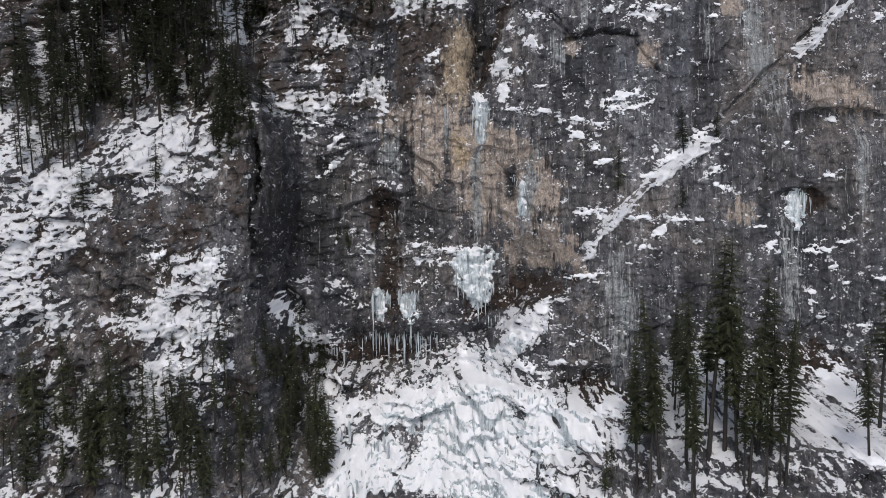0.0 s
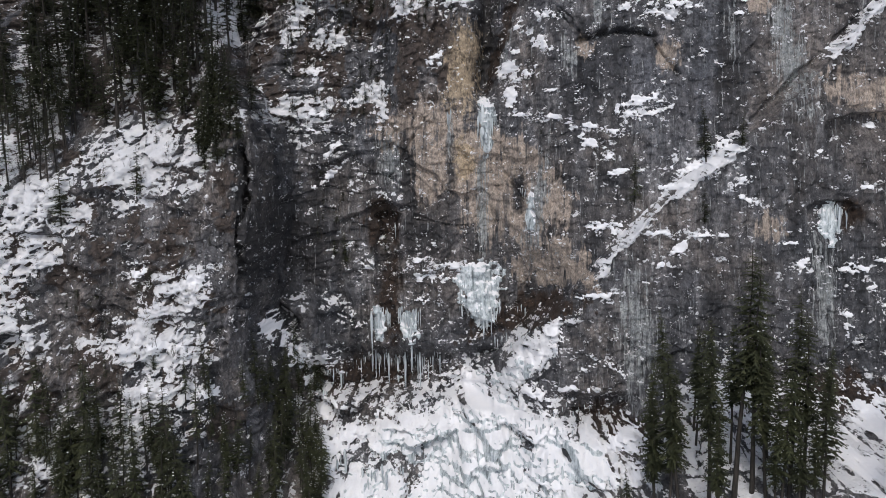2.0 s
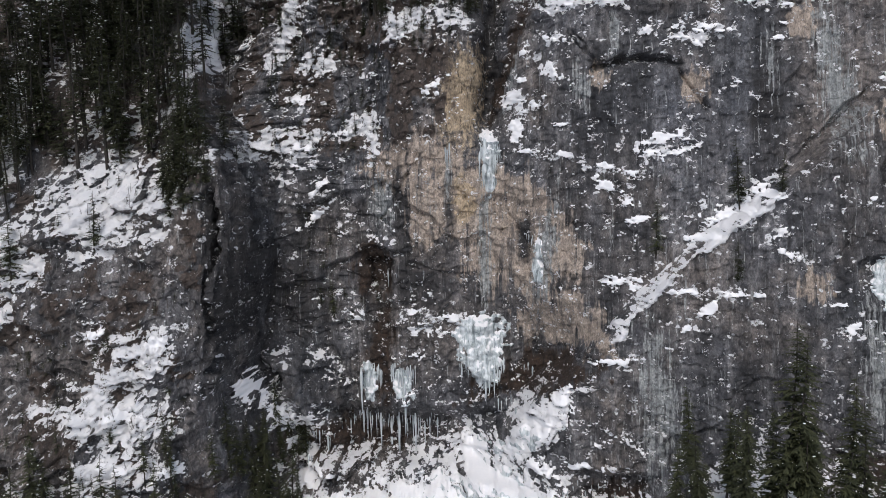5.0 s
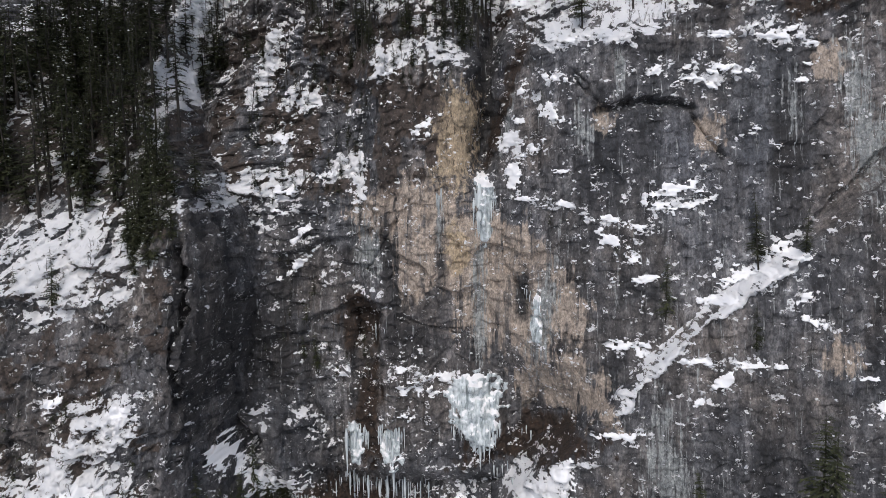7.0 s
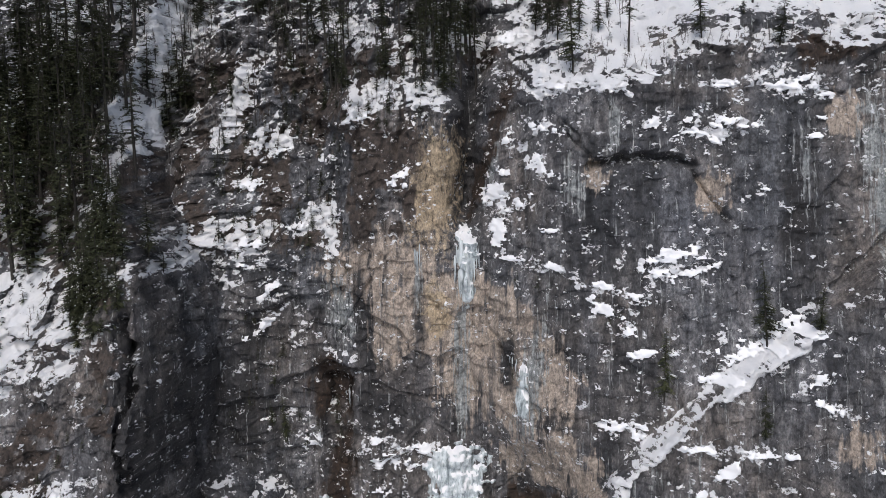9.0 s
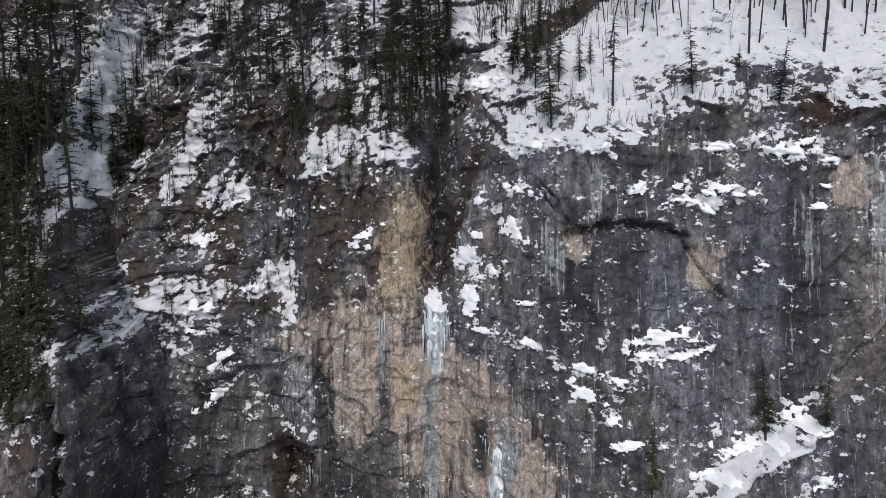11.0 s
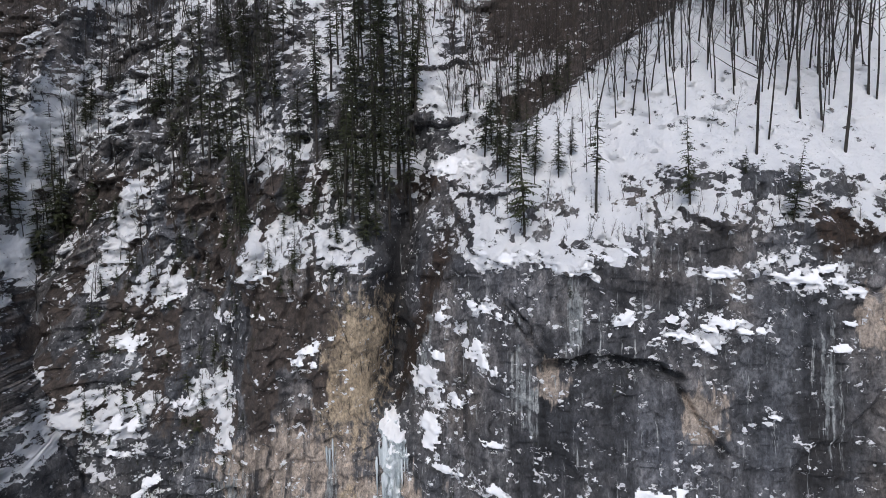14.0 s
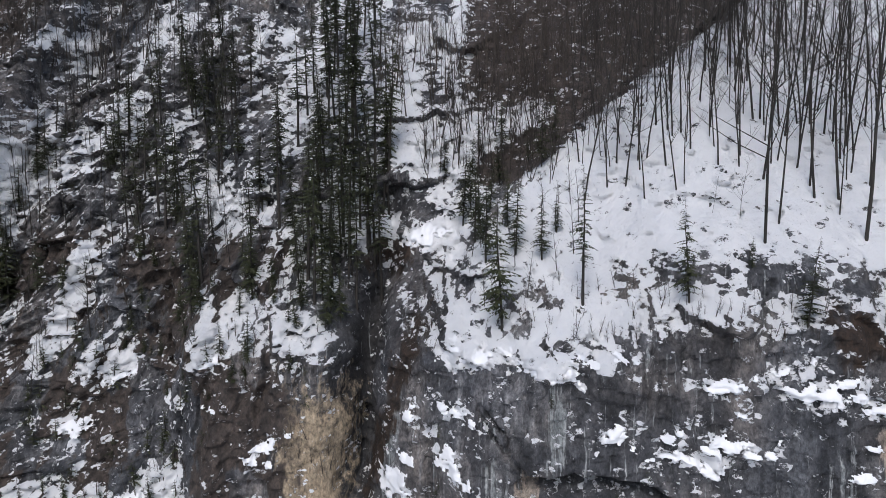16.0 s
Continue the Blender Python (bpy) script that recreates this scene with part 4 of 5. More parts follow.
ice_sheet(3.6, 24.5, 10.83, 8.57, 0, 0.8, 1.1)
ice_sheet(-13.5, 20.3, 7.58, 3.57, 0, 0.9, 0.9)
ice_sheet(16.0, 27.8, 5.91, 4.22, 0, 0.9, 0.9)
ice_sheet(-8.6, 26.2, 5.72, 2.86, 0, 0.8, 0.8)
ice_sheet(5.1, 18.2, 13.91, 2.61, 0, 0.8, 0.9)
ice_sheet(10.5, 37.4, 5.42, 1.26, 38)
ice_sheet(5.0, 48.8, 3.5, 4.4, 0, 0.6, 1.2, 0.1)
ice_sheet(5.3, 45.4, 1.9, 3.4, 0, 0.5, 1.0, 0.0)
icicle_row(1.8, 8.4, 46.6, 2.2, 6.0, 30, 1.1)
ice_sheet(6.5, 76.6, 1.60, 2.08, 0, 0.8, 1.2, 0.2)
ice_sheet(6.5, 73.8, 0.95, 4.73, 0, 0.3, 1.4, 0.2)
ice_sheet(10.9, 38.9, 2.33, 1.26, 10)
icicle_row(4.9, 8.0, 76.5, 3.8, 8.9, 20, 0.9)
icicle_row(1.8, 8.2, 50.0, 1.8, 4.6, 16, 1.1)
icicle_row(-12.6, -9.2, 44.7, 3.9, 12.6, 14, 1.0)
icicle_row(-8.0, -4.3, 44.9, 2.9, 9.6, 16, 1.0)
icicle_row(-14.9, -1.3, 37.4, 2.0, 7.5, 34, 0.8)
icicle_row(-20.4, -14.9, 35.6, 1.5, 4.5, 14, 0.8)
ice_sheet(-11.1, 42.4, 1.3, 3.0, 0, 0.6, 0.16, 0.0)
ice_sheet(-6.2, 43.0, 1.5, 2.7, 0, 0.6, 0.16, 0.0)
icicle_row(7.1, 9.8, 41.6, 2.4, 5.2, 5, 1.0)
icicle_row(10.9, 12.3, 45.5, 1.9, 3.4, 3, 1.0)
ice_sheet(51.6, 59.3, 1.3, 3.0, 0, 0.6, 0.3, 0.0)
icicle_row(50.2, 54.0, 61.3, 2.1, 5.6, 20, 0.9)
icicle_row(13.3, 23.5, 33.2, 1.1, 2.6, 14, 1.0)
icicle_row(11.3, 13.6, 63.9, 1.9, 7.1, 11, 0.7)
ice_sheet(12.7, 60.7, 0.76, 3.50, 0, 0.6, 0.2, 0.0)
icicle_row(-9.1, -6.6, 59.0, 1.4, 3.2, 4, 1.0)
icicle_row(-22.0, -19.0, 32.9, 1.4, 3.4, 6, 1.0)
icicle_row(0.3, 1.0, 76.3, 4.0, 6.7, 3, 1.0)
icicle_row(-19.9, -13.9, 24.7, 1.7, 5.2, 14, 1.1)
icicle_row(-13.8, -6.5, 22.9, 1.8, 5.5, 14, 1.1)
icicle_row(-17.5, -9.0, 19.4, 1.7, 4.3, 18, 1.0)
icicle_row(9.9, 18.3, 31.4, 1.8, 4.5, 18, 1.0)
icicle_row(11.3, 18.3, 27.5, 1.3, 3.5, 16, 1.0)
icicle_row(6.9, 14.1, 23.2, 1.3, 3.5, 14, 1.0)
icicle_row(-8.5, -0.9, 24.9, 1.4, 3.8, 12, 0.9)
snow_patch(4, 32.3, 4.34, 4.05, 0, 0.8, 0.4)
snow_patch(0, 27.7, 6.56, 3.35, -10, 0.8, 0.4)
snow_patch(5.3, 23.4, 7.99, 2.98, 0, 0.8, 0.4)
snow_patch(12.2, 40, 5.52, 1.50, 38, 0.8, 0.4)
snow_patch(15, 44.4, 2.26, 1.10, 45, 0.8, 0.4)
snow_patch(12.3, 30.8, 5.26, 2.02, -10, 0.8, 0.4)
snow_patch(-6.6, 28.8, 4.79, 2.01, 0, 0.8, 0.4)
snow_patch(-16.9, 26.6, 6.59, 1.98, 5, 0.8, 0.4)
snow_patch(-21.2, 28.7, 2.59, 1.63, 0, 0.8, 0.4)
snow_patch(-16.6, 18.7, 3.63, 2.00, 10, 0.8, 0.4)
snow_patch(-10.3, 25, 2.35, 0.99, 0, 0.8, 0.4)
snow_patch(-1, 17.6, 5.29, 2.04, 0, 0.8, 0.4)
snow_patch(9.2, 20.9, 4.25, 1.25, 0, 0.8, 0.4)
snow_patch(14.2, 24.7, 3.78, 1.15, -5, 0.8, 0.4)
snow_patch(24.1, 31.1, 3.76, 2.57, 10, 0.8, 0.4)
snow_patch(21.2, 27.3, 3.67, 1.28, 10, 0.8, 0.4)
snow_patch(16.9, 21.2, 2.43, 1.02, 0, 0.8, 0.4)
snow_patch(-8.1, 19.9, 2.67, 1.03, 0, 0.8, 0.4)
snow_patch(-19.3, 30.8, 4.36, 0.81, 0, 0.8, 0.4)
snow_patch(17.4, 36.3, 2.60, 0.64, 0, 0.8, 0.4)
snow_patch(12.5, 34.8, 3.01, 1.30, -20, 0.8, 0.4)
snow_patch(19, 39.2, 1.03, 0.36, 0, 0.8, 0.4)
snow_patch(54.2, 34.6, 3.82, 3.21, 15, 0.8, 0.4)
snow_patch(48.4, 32.4, 2.85, 1.64, -20, 0.8, 0.4)
snow_patch(40, 36.9, 4.88, 3.42, 0, 0.8, 0.4)
snow_patch(35.7, 37.9, 1.94, 1.70, 0, 0.8, 0.4)
snow_patch(-18.1, 23.1, 2.52, 1.14, 0, 0.8, 0.4)
snow_patch(-11.6, 19.3, 2.66, 1.30, 20, 0.8, 0.4)


snow = np.clip(snow, 0, 1)
store(me, "snow", snow)
bank = bank_up(snow + (fbm(gx * 1.5, gz * 1.8, 95, 4, 0.7) - 0.5) * 0.9 > 0.5, STEP, 0.8, 0.55) * step(0.6, 0.4, up)
me.vertices.foreach_set("co", np.stack([gx + shift, gy - bank, gz], -1).ravel())
me.polygons.foreach_set("use_smooth", np.ascontiguousarray((snow[:-1, :-1] > 0.38) | (steep[:-1, :-1] > 1.5)).ravel())


# ---- trees ----
def tube(bm, path, radii, sides=5):
    """A tapered limb along a path of points."""
    last = None
    for k, (p, r) in enumerate(zip(path, radii)):
        d = (path[min(k + 1, len(path) - 1)] - path[max(k - 1, 0)]).normalized()
        a = d.cross(Vector((0.3, 0.9, 0.1))).normalized()
        b = d.cross(a)
        ring = [bm.verts.new(p + (a * math.cos(t * math.tau / sides) + b * math.sin(t * math.tau / sides)) * r) for t in range(sides)]
        if last:
            for t in range(sides):
                bm.faces.new((last[t], last[(t + 1) % sides], ring[(t + 1) % sides], ring[t])).smooth = True
        last = ring
    return last


def bough(bm, rng, root, heading, length, droop, width):
    """A flat spray of needles on a drooping branch."""
    out = Vector((math.cos(heading), math.sin(heading), 0))
    side = Vector((-out.y, out.x, 0))
    spine = []
    n = 4
    for k in range(n + 1):
        s = k / n
        spine.append(root + out * length * s + Vector((0, 0, -droop * length * s * s + rng.uniform(-0.02, 0.02) * length)))
    for k in range(1, n + 1):
        s = k / n
        reach = width * length * (1.05 - 0.75 * s) * rng.uniform(0.6, 1.25)
        for sign in (-1, 1):
            tip = spine[k] + side * sign * reach + out * reach * 0.5 + Vector((0, 0, -reach * rng.uniform(0.15, 0.6)))
            bm.faces.new((bm.verts.new(spine[k - 1]), bm.verts.new(tip), bm.verts.new(spine[k] + out * 0.04 * length)))
        tip = spine[k] + Vector((0, 0, -reach * rng.uniform(0.5, 0.9))) + side * rng.uniform(-0.1, 0.1) * length
        bm.faces.new((bm.verts.new(spine[k - 1]), bm.verts.new(tip), bm.verts.new(spine[k])))


def conifer(name, seed, height, crown_from, radius, whorls, label):
    """A spruce or pine: trunk, crown of needle sprays, dead twigs below, some snow."""
    rng = random.Random(seed)
    tree = tagged(new(name), label, "conifer tree", "conifers")
    bm = bmesh.new()
    bend = [Vector((rng.uniform(-1, 1), rng.uniform(-1, 1), 0)) * 0.012 * height * (k / 7) for k in range(8)]
    path = [bend[k] + Vector((0, 0, -0.04 * height + 1.04 * height * k / 7)) for k in range(8)]
    r0 = 0.0105 * height + 0.03
    tube(bm, path, [r0 * (1 - 0.93 * k / 7) for k in range(8)], 6)
    for k in range(int(14 * crown_from / 0.3)):
        zt = rng.uniform(0.12, crown_from + 0.1) * height
        a = rng.uniform(0, math.tau)
        p = Vector((0, 0, zt))
        q = p + Vector((math.cos(a), math.sin(a), rng.uniform(-0.3, 0.15))) * radius * rng.uniform(0.3, 0.8)
        tube(bm, [p, q], [0.02, 0.006], 3)
    part("trunk", bm, BARK, tree, "straight grey-brown trunk")
    bm, load = bmesh.new(), bmesh.new()
    for k in range(whorls):
        s = k / (whorls - 1)
        zt = (crown_from + (0.985 - crown_from) * s) * height
        reach = radius * (0.35 + 0.65 * min(1, s / 0.12)) * (1 - s) ** 0.75 + 0.02 * height
        for j in range(rng.randint(4, 6)):
            if rng.random() < 0.25:
                continue
            a = rng.uniform(0, math.tau)
            length = reach * rng.uniform(0.55, 1.15)
            root = Vector((0, 0, zt + rng.uniform(-0.015, 0.015) * height))
            bough(bm, rng, root, a, length, rng.uniform(0.05, 0.45), 0.34)
            if rng.random() < 0.035:
                c = root + Vector((math.cos(a), math.sin(a), -0.12)) * length * 0.6 + Vector((0, 0, 0.06))
                bmesh.ops.create_icosphere(load, subdivisions=1, radius=1, matrix=Matrix.LocRotScale(c, None, (0.14, 0.12, 0.06)))
    part("crown", bm, NEEDLES, tree, "dark green needle crown")
    tagged(part("snow_load", load, SNOW, tree, "small clumps of snow on the boughs"), kind="stuff")
    return tree


def limb(bm, rng, root, way, length, r, level, sides=5, deepest=3):
    n = (6, 3, 2, 2)[level]
    path, p, d = [root.copy()], root.copy(), way.normalized()
    for k in range(n):
        d = (d + Vector((rng.uniform(-1, 1), rng.uniform(-1, 1), rng.uniform(-0.2, 0.7))) * (0.16 if level else 0.07)).normalized()
        p = p + d * length / n
        path.append(p.copy())
    tube(bm, path, [r * (1 - 0.8 * k / n) for k in range(n + 1)], max(3, sides))
    if level >= deepest:
        return
    for k in range((17, 6, 2)[level]):
        s = rng.uniform(0.28 if level == 0 else 0.2, 0.97)
        i = min(int(s * n), n - 1)
        q = path[i].lerp(path[i + 1], s * n - i)
        a = rng.uniform(0, math.tau)
        turn = Vector((math.cos(a), math.sin(a), rng.uniform(0.5, 1.5)))
        limb(bm, rng, q, turn, length * rng.uniform(0.14, 0.34) * (1.15 - 0.5 * s), r * (1 - 0.8 * s) * 0.5, level + 1, 4 if level == 0 else 3, deepest)


def bare_tree(name, seed, height, label, radius=0.0036, deepest=2):
    """A leafless tree: trunk with tapering limbs, and its finer branches."""
    rng = random.Random(seed)
    tree = tagged(new(name), label, "bare tree", "bare trees")
    bm = bmesh.new()
    limb(bm, rng, Vector((0, 0, -0.3)), Vector((rng.uniform(-0.06, 0.06), 0, 1)), height, radius * height + 0.02, 0, 6, deepest)
    part("trunk", bm, BARK, tree, "slender grey trunk with bare branches")
    return tree


PINES = [conifer("pine", 10 + i, 15, 0.33, 1.3, 24, "tall slim conifer with a dark green upper crown") for i in range(4)]
TALL = [conifer("tall_pine", 80 + i, 26, 0.4, 2.1, 64, "tall dark green pine with a bare lower trunk") for i in range(4)]
SPRUCES = [conifer("spruce", 20 + i, 12, 0.12, 1.75, 33, "dark green spruce with drooping boughs") for i in range(4)]
BARES = [bare_tree("bare_tree", 30 + i, 13, "leafless grey tree standing in snow") for i in range(5)]
STEMS = [bare_tree("sapling", 40 + i, 7, "thin leafless sapling standing in snow", 0.007, 1) for i in range(3)]
DWARFS = [conifer("dwarf_spruce", 70 + i, 3, 0.05, 0.75, 11, "small dark green spruce rooted in the rock") for i in range(3)]
BRUSH = [bare_tree("shrub", 50 + i, 2, "low leafless shrub rooted in a rock crack", 0.012, 1) for i in range(2)]
POLES = [bare_tree("pole_tree", 60 + i, 7, "thin straight leafless tree in the thicket", 0.007, 1) for i in range(2)]
KINDS = {"tall": (TALL, 26), "dwarf": (DWARFS, 3), "shrub": (BRUSH, 2), "pole": (POLES, 7), "pine": (PINES, 15), "spruce": (SPRUCES, 12), "bare": (BARES, 13), "stem": (STEMS, 7)}
FREE = {id(t): True for kind in KINDS.values() for t in kind[0]}


def plant(kind, x, z, height, rng=random.Random(5), stout=1.0):
    """Sets a tree of that height on the rock at x, z."""
    made, full = KINDS[kind]
    model = rng.choice(made)
    s = height / full
    m = Matrix.LocRotScale((x, depth_at(x, z) + 0.15, z - 0.1), Euler((rng.gauss(0, 0.03), rng.gauss(0, 0.045), rng.uniform(0, math.tau))), (s * stout, s * stout, s))
    if FREE.pop(id(model), None):
        model.matrix_basis = m
    else:
        copy_thing(model, m @ Matrix.Diagonal((*(1 / v for v in model.scale), 1)))


def grove(kind, n, x0, x1, z0, z1, low, high, seed, tilt=0.0, stout=1.0):
    """n trees over a stretch of the slope, no two too close; tilt: how z rises with x."""
    rng = random.Random(seed)
    spots = []
    for k in range(n):
        for attempt in range(8):
            x, z = rng.uniform(x0, x1), rng.uniform(z0, z1)
            if all((x - a) ** 2 + (z - b) ** 2 > 0.8 for a, b in spots):
                break
        spots.append((x, z))
        plant(kind, x, z + tilt * (x - (x0 + x1) / 2), rng.uniform(low, high), rng, stout)


def thicket(name, kind, n, x0, x1, z0, z1, low, high, seed, label, mat):
    """Stems or scrub past counting, joined into one mesh."""
    rng = np.random.RandomState(seed)
    model = KINDS[kind][0][0].children[0].data
    co = np.zeros(len(model.vertices) * 3)
    model.vertices.foreach_get("co", co)
    co = co.reshape(-1, 3)
    faces = [tuple(p.vertices) for p in model.polygons]
    x, z = rng.uniform(x0, x1, n), rng.uniform(z0, z1, n)
    y = depth_grid(x, z)
    verts, polys = [], []
    for k in range(n):
        a, s = rng.uniform(0, math.tau), rng.uniform(low, high) / KINDS[kind][1]
        c = co @ np.array([[math.cos(a), math.sin(a), 0], [-math.sin(a), math.cos(a), 0], [rng.normal(0, 0.12), rng.normal(0, 0.12), 1]]) * s
        verts.extend((c + (x[k], y[k] + 0.1, z[k])).tolist())
        polys.extend(tuple(v + k * len(co) for v in f) for f in faces)
    data = bpy.data.meshes.new(name)
    data.from_pydata(verts, [], polys)
    data.materials.append(mat)
    return tagged(new(name, data), label, "scrub", kind="stuff")


plant("spruce", 36.1, 67.6, 9.1)
plant("spruce", 40.0, 69.3, 5.8)
plant("spruce", 26.5, 61.6, 8.5)
plant("spruce", 35.1, 59.1, 5.8)
plant("spruce", -53.0, 59.2, 10.5)
plant("tall", 33.9, 28.1, 30.0)
plant("tall", 35.9, 29.1, 28.0)
plant("tall", 31.2, 26.4, 24.3)
plant("tall", 28.1, 24.7, 22.7)
plant("tall", 39.5, 29.4, 23.7)
plant("tall", 40.7, 27.6, 23.4)
plant("tall", 26.8, 22.8, 21.0)
plant("tall", 37.0, 26.8, 22.5)
plant("tall", 37.9, 25.6, 21.3)
plant("tall", 25.6, 21.7, 18.2)
plant("tall", 41.7, 26.5, 20.8)
plant("tall", 53.8, 33.0, 21.6)
plant("tall", 49.6, 28.7, 16.9)
plant("spruce", -16.3, 52.0, 6.4)
plant("spruce", -18.2, 53.5, 3.9)
plant("spruce", -27.1, 63.4, 3.0)
plant("spruce", -42.4, 63.5, 7.9)
plant("spruce", 23.0, 21.7, 7.8)
plant("spruce", 21.7, 20.4, 7.0)
plant("spruce", 18.4, 95.7, 10.8)
plant("spruce", 17.2, 100.2, 7.7)
plant("spruce", 19.6, 100.8, 7.0)
plant("spruce", 16.3, 101.3, 7.6)
plant("spruce", 21.6, 100.6, 5.9)
plant("spruce", 31.1, 98.4, 7.3)
plant("spruce", 35.4, 100.7, 2.5)
plant("spruce", 38.1, 96.8, 6.5)
plant("spruce", 15.1, 102.8, 7.8)
plant("spruce", 13.1, 106.5, 5.6)
plant("pine", 24.3, 97.7, 10.4)
plant("bare", 36.9, 102.3, 21.9)
plant("bare", 44.1, 102.4, 27.7)
plant("bare", 43.7, 105.1, 22.2)
plant("bare", 41.8, 105.3, 19.2)
plant("bare", 38.7, 106.8, 19.2)
plant("bare", 32.2, 105.7, 12.4)
plant("bare", 40.2, 117.3, 19.7)
plant("bare", 40.6, 115.4, 18.0)
plant("bare", 46.2, 118.9, 21.6)
plant("bare", 45.1, 113.1, 16.9)
plant("bare", 48.5, 107.5, 22.1)
plant("bare", 34.0, 109.3, 14.9)
plant("bare", 33.7, 113.7, 16.9)
plant("bare", 30.1, 107.7, 13.8)
plant("bare", 41.6, 107.6, 16.0)
plant("bare", 37.8, 117.3, 15.9)
plant("bare", 46.4, 109.4, 18.6)
plant("bare", 50.1, 112.4, 18.2)
plant("bare", 35.8, 103.9, 4.9)
plant("bare", 34.1, 104.3, 3.3)
plant("bare", 54.4, 34.5, 7.2)
plant("bare", 55.0, 34.3, 8.4)
plant("bare", 54.7, 33.6, 12.9)
plant("bare", 56.8, 37.6, 6.5)
grove("pine", 72, -68.1, -33.4, 72.1, 95.8, 11, 17, 1, -0.02, 1.3)
grove("spruce", 44, -70.4, -33.5, 72.6, 97.2, 8, 14, 31, -0.01, 1.25)
grove("pine", 22, -63.2, -54.1, 64.1, 73.7, 9, 14, 2, -0.02)
grove("spruce", 16, -34.5, -32.0, 69.6, 81.3, 5, 9, 3, 0.30)
grove("spruce", 40, -62.0, -19.5, 20.8, 30.7, 6, 15, 4, -0.08, 1.0)
grove("spruce", 10, -22.6, -18.2, 19.1, 24.8, 7, 12, 35, -0.85)
grove("pine", 10, -33.0, -20.5, 22.0, 33.0, 7, 12, 55, -0.5)
grove("pine", 36, -61.5, -19.3, 20.1, 29.6, 9, 13, 5, -0.08)
grove("spruce", 9, -27.9, -21.9, 28.5, 36.5, 6, 9, 6, -0.34)
grove("tall", 7, 24.8, 42.7, 22.9, 30.5, 14, 20, 7, 0.21)
grove("tall", 9, 27.0, 45.5, 28.4, 34.9, 13, 19, 8, 0.11)
grove("pine", 31, 0.6, 7.8, 95.6, 108.2, 9, 16, 9, -0.01)
grove("pine", 14, -13.3, 1.4, 94.3, 109.6, 8, 14, 28, 0.02)
grove("spruce", 18, -5.3, 5.6, 94.0, 105.5, 4, 9, 10, -0.03)
grove("spruce", 26, -36.9, -8.7, 94.1, 118.8, 3, 8, 11, 0.04)
grove("pine", 26, -23.3, -8.8, 100.1, 121.3, 8, 13, 12, -0.00)
grove("pine", 26, -2.3, 5.6, 108.2, 126.0, 10, 16, 13, -0.02)
grove("bare", 80, 27.9, 51.7, 106.8, 123.1, 10, 17, 14, -0.10)
grove("bare", 50, 33.5, 57.2, 118.3, 134.3, 9, 15, 26, -0.22)
grove("bare", 16, 21.2, 28.1, 107.9, 113.6, 6, 9, 27, -0.10)
grove("bare", 22, -44.9, -14.2, 118.9, 131.8, 8, 13, 15, -0.02)
grove("spruce", 12, 15.6, 23.8, 102.3, 110.8, 4, 7, 16, 0.00)
grove("stem", 30, -38.9, -26.6, 84.0, 105.6, 3, 7, 17, -0.03)
grove("stem", 24, -25.0, -7.4, 97.8, 108.4, 4, 8, 18, -0.10)
grove("bare", 12, -6.7, 4.5, 97.6, 106.1, 6, 10, 19, -0.05)
grove("spruce", 20, -18.7, 3.3, 88.6, 100.7, 2, 5, 20, -0.06)
grove("spruce", 18, -30.3, -7.8, 68.1, 90.1, 1.5, 3.5, 21, -0.07)
grove("spruce", 16, -59.5, -30.0, 31.2, 41.7, 2, 5, 22, -0.01)
grove("stem", 16, 15.0, 25.1, 96.5, 105.6, 2.5, 5, 23, -0.09)
grove("stem", 30, -42.7, -25.2, 89.9, 115.9, 3, 7, 24, -0.02)
grove("spruce", 14, -27.4, -7.2, 89.9, 104.1, 2, 5, 25, -0.00)
grove("stem", 60, -44.0, -11.6, 91.4, 125.7, 4, 9, 33, 0.00)
grove("pine", 34, -56.1, -39.3, 84.2, 109.9, 11, 17, 41, -0.03, 1.3)
grove("spruce", 24, -40.1, -33.7, 77.3, 104.4, 3, 7, 42, -0.07)
grove("bare", 34, 25.5, 40.5, 105.5, 116.5, 10, 17, 51, 0.25)
grove("bare", 12, 38.0, 52.0, 103.5, 112.0, 12, 20, 52, 0.0)
grove("bare", 44, -46.0, -6.0, 105.0, 124.0, 7, 13, 53, 0.0, 0.9)
grove("dwarf", 70, -32.0, -5.0, 73.0, 99.0, 1.4, 3.4, 61, 0.0, 1.3)
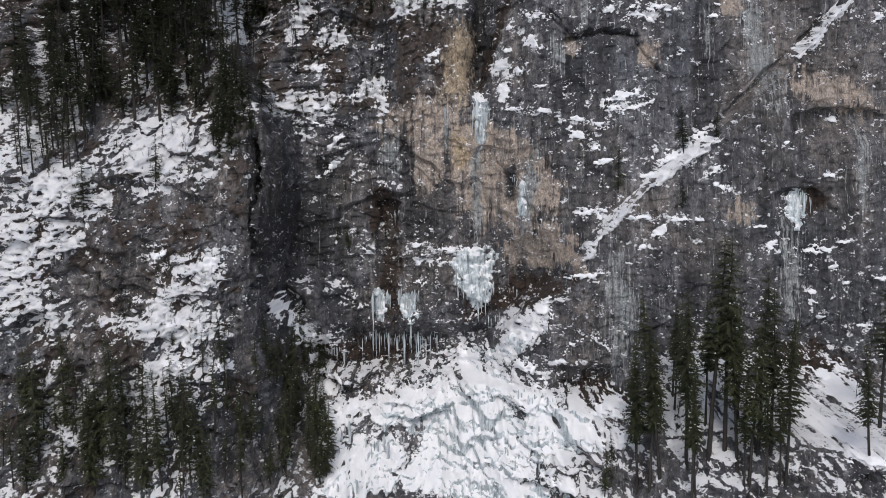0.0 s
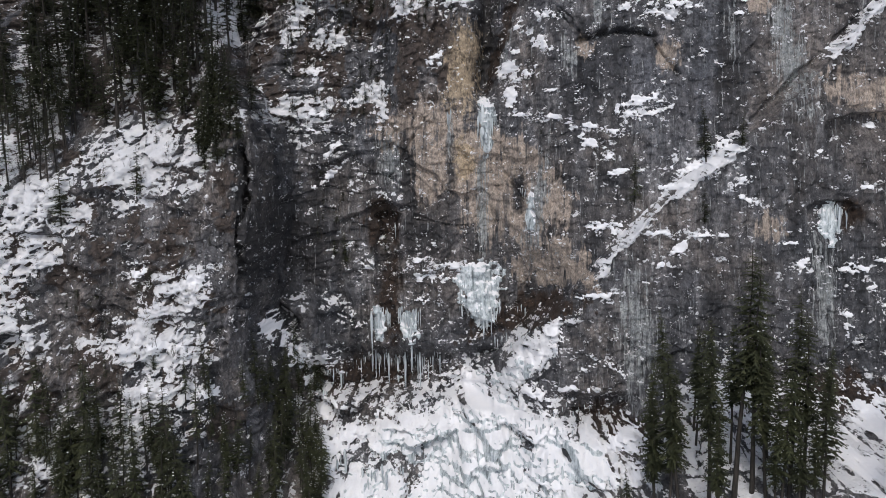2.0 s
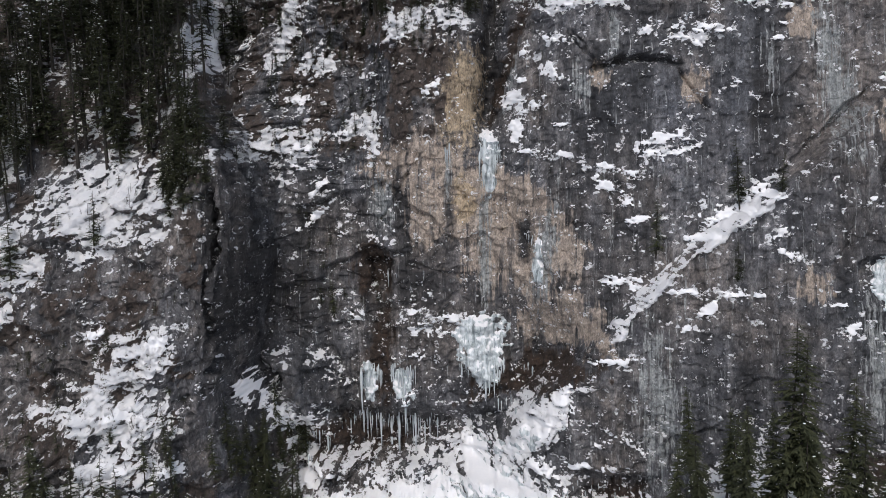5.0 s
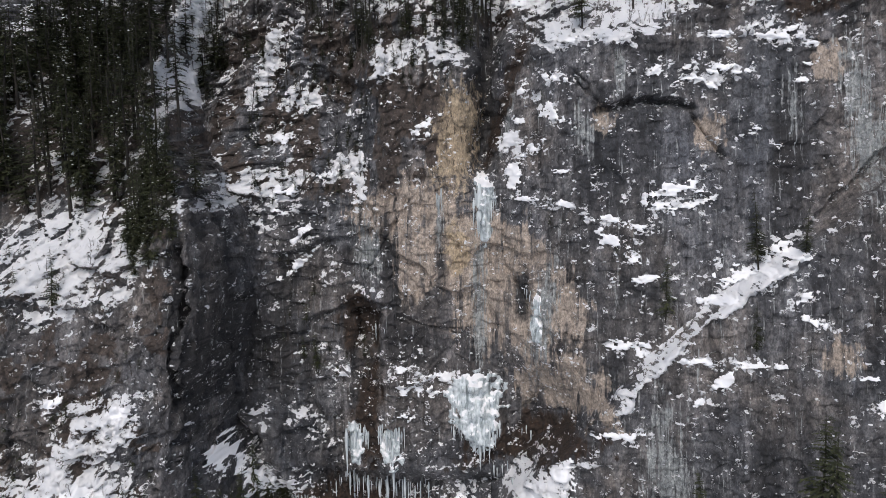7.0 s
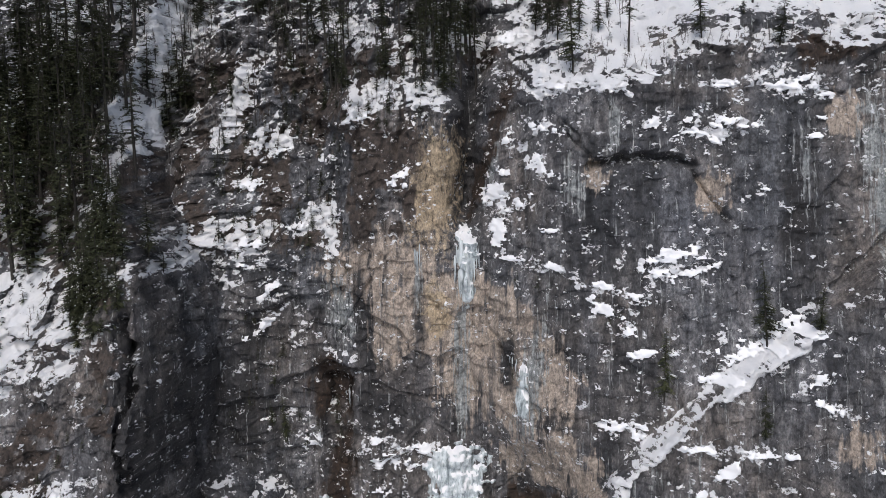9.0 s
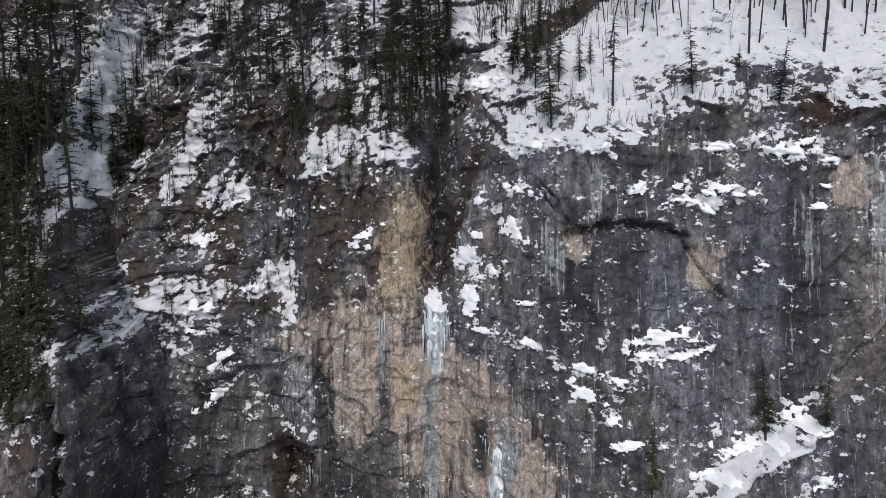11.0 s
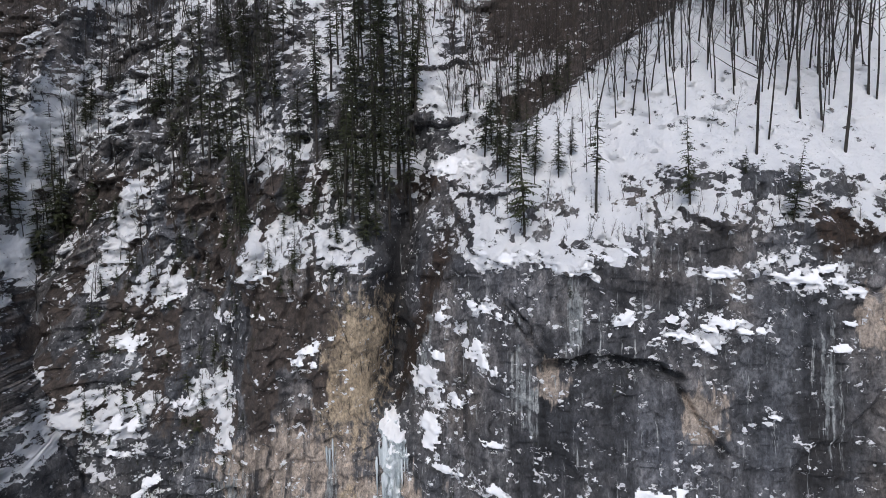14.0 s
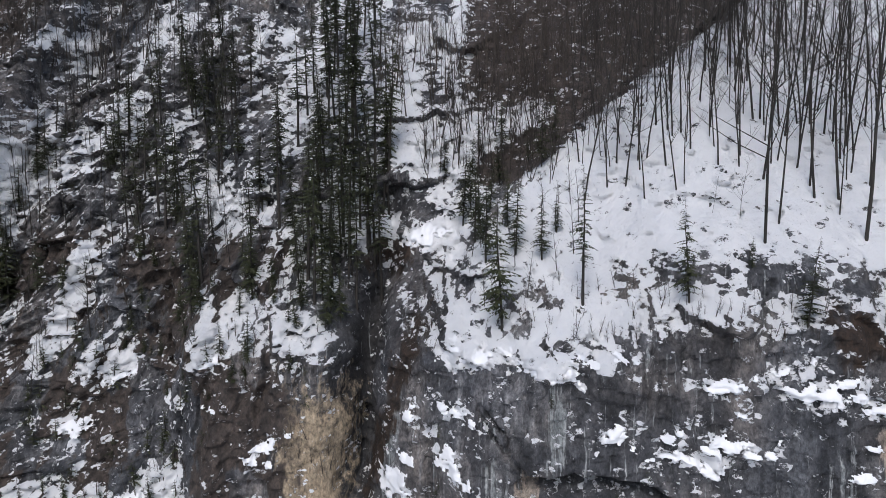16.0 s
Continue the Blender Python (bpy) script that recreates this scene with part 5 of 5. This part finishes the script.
grove("dwarf", 36, -24.0, -9.0, 50.0, 74.0, 1.2, 3.0, 62, 0.0, 1.2)
grove("dwarf", 50, -61.0, -29.5, 36.0, 72.0, 1.2, 3.2, 63, 0.0, 1.2)
grove("dwarf", 30, 9.0, 30.0, 58.0, 92.0, 0.8, 1.8, 64, 0.0, 1.2)
grove("dwarf", 24, -44.0, -28.0, 96.0, 116.0, 1.5, 3.4, 65, 0.0, 1.3)
grove("spruce", 24, -34.5, -27.2, 66.5, 79.0, 4, 9, 71, 0.0, 1.15)
grove("spruce", 9, -27.5, -20.5, 29.5, 35.0, 5, 8, 72, -0.3)
grove("pine", 14, -60.0, -31.0, 28.5, 37.0, 6, 11, 73, 0.0)
thicket("wall_scrub", "shrub", 150, -23.8, -7.4, 48.8, 75.5, 0.8, 2.2, 8, "dark leafless scrub on the rock wall", TWIGS)
thicket("bank_scrub", "shrub", 90, 10.6, 13.4, 90.2, 97.8, 0.6, 1.6, 9, "brown scrub on the bank of the ravine", TWIGS)
thicket("sapling_thicket", "pole", 140, 5.0, 27.2, 113.5, 125.8, 4, 8, 1, "dense grey-brown leafless saplings in the ravine", TWIGS)
thicket("ravine_thicket", "pole", 170, 11.0, 24.0, 106.5, 117.5, 3, 7, 7, "dense dark leafless saplings on the ravine bank", TWIGS)
thicket("woodland", "pole", 200, 17.9, 47.3, 116.6, 131.7, 5, 9, 2, "brown leafless woodland on the slope behind", TWIGS)
thicket("far_saplings", "pole", 130, -49.3, -23.6, 119.6, 132.7, 4, 8, 3, "brown leafless saplings above the cliff", TWIGS)
thicket("rock_scrub", "shrub", 330, -34.4, 4.8, 77.1, 101.1, 0.8, 2.6, 4, "leafless scrub growing from the rock ledges", TWIGS)
thicket("ledge_scrub", "shrub", 290, -62.0, -29.0, 34.1, 72.6, 0.8, 2.2, 5, "leafless scrub on the snowy buttress", TWIGS)
thicket("rim_scrub", "shrub", 150, 16.8, 43.4, 95.4, 99.2, 0.6, 1.8, 6, "leafless scrub along the rim of the cliff", TWIGS)
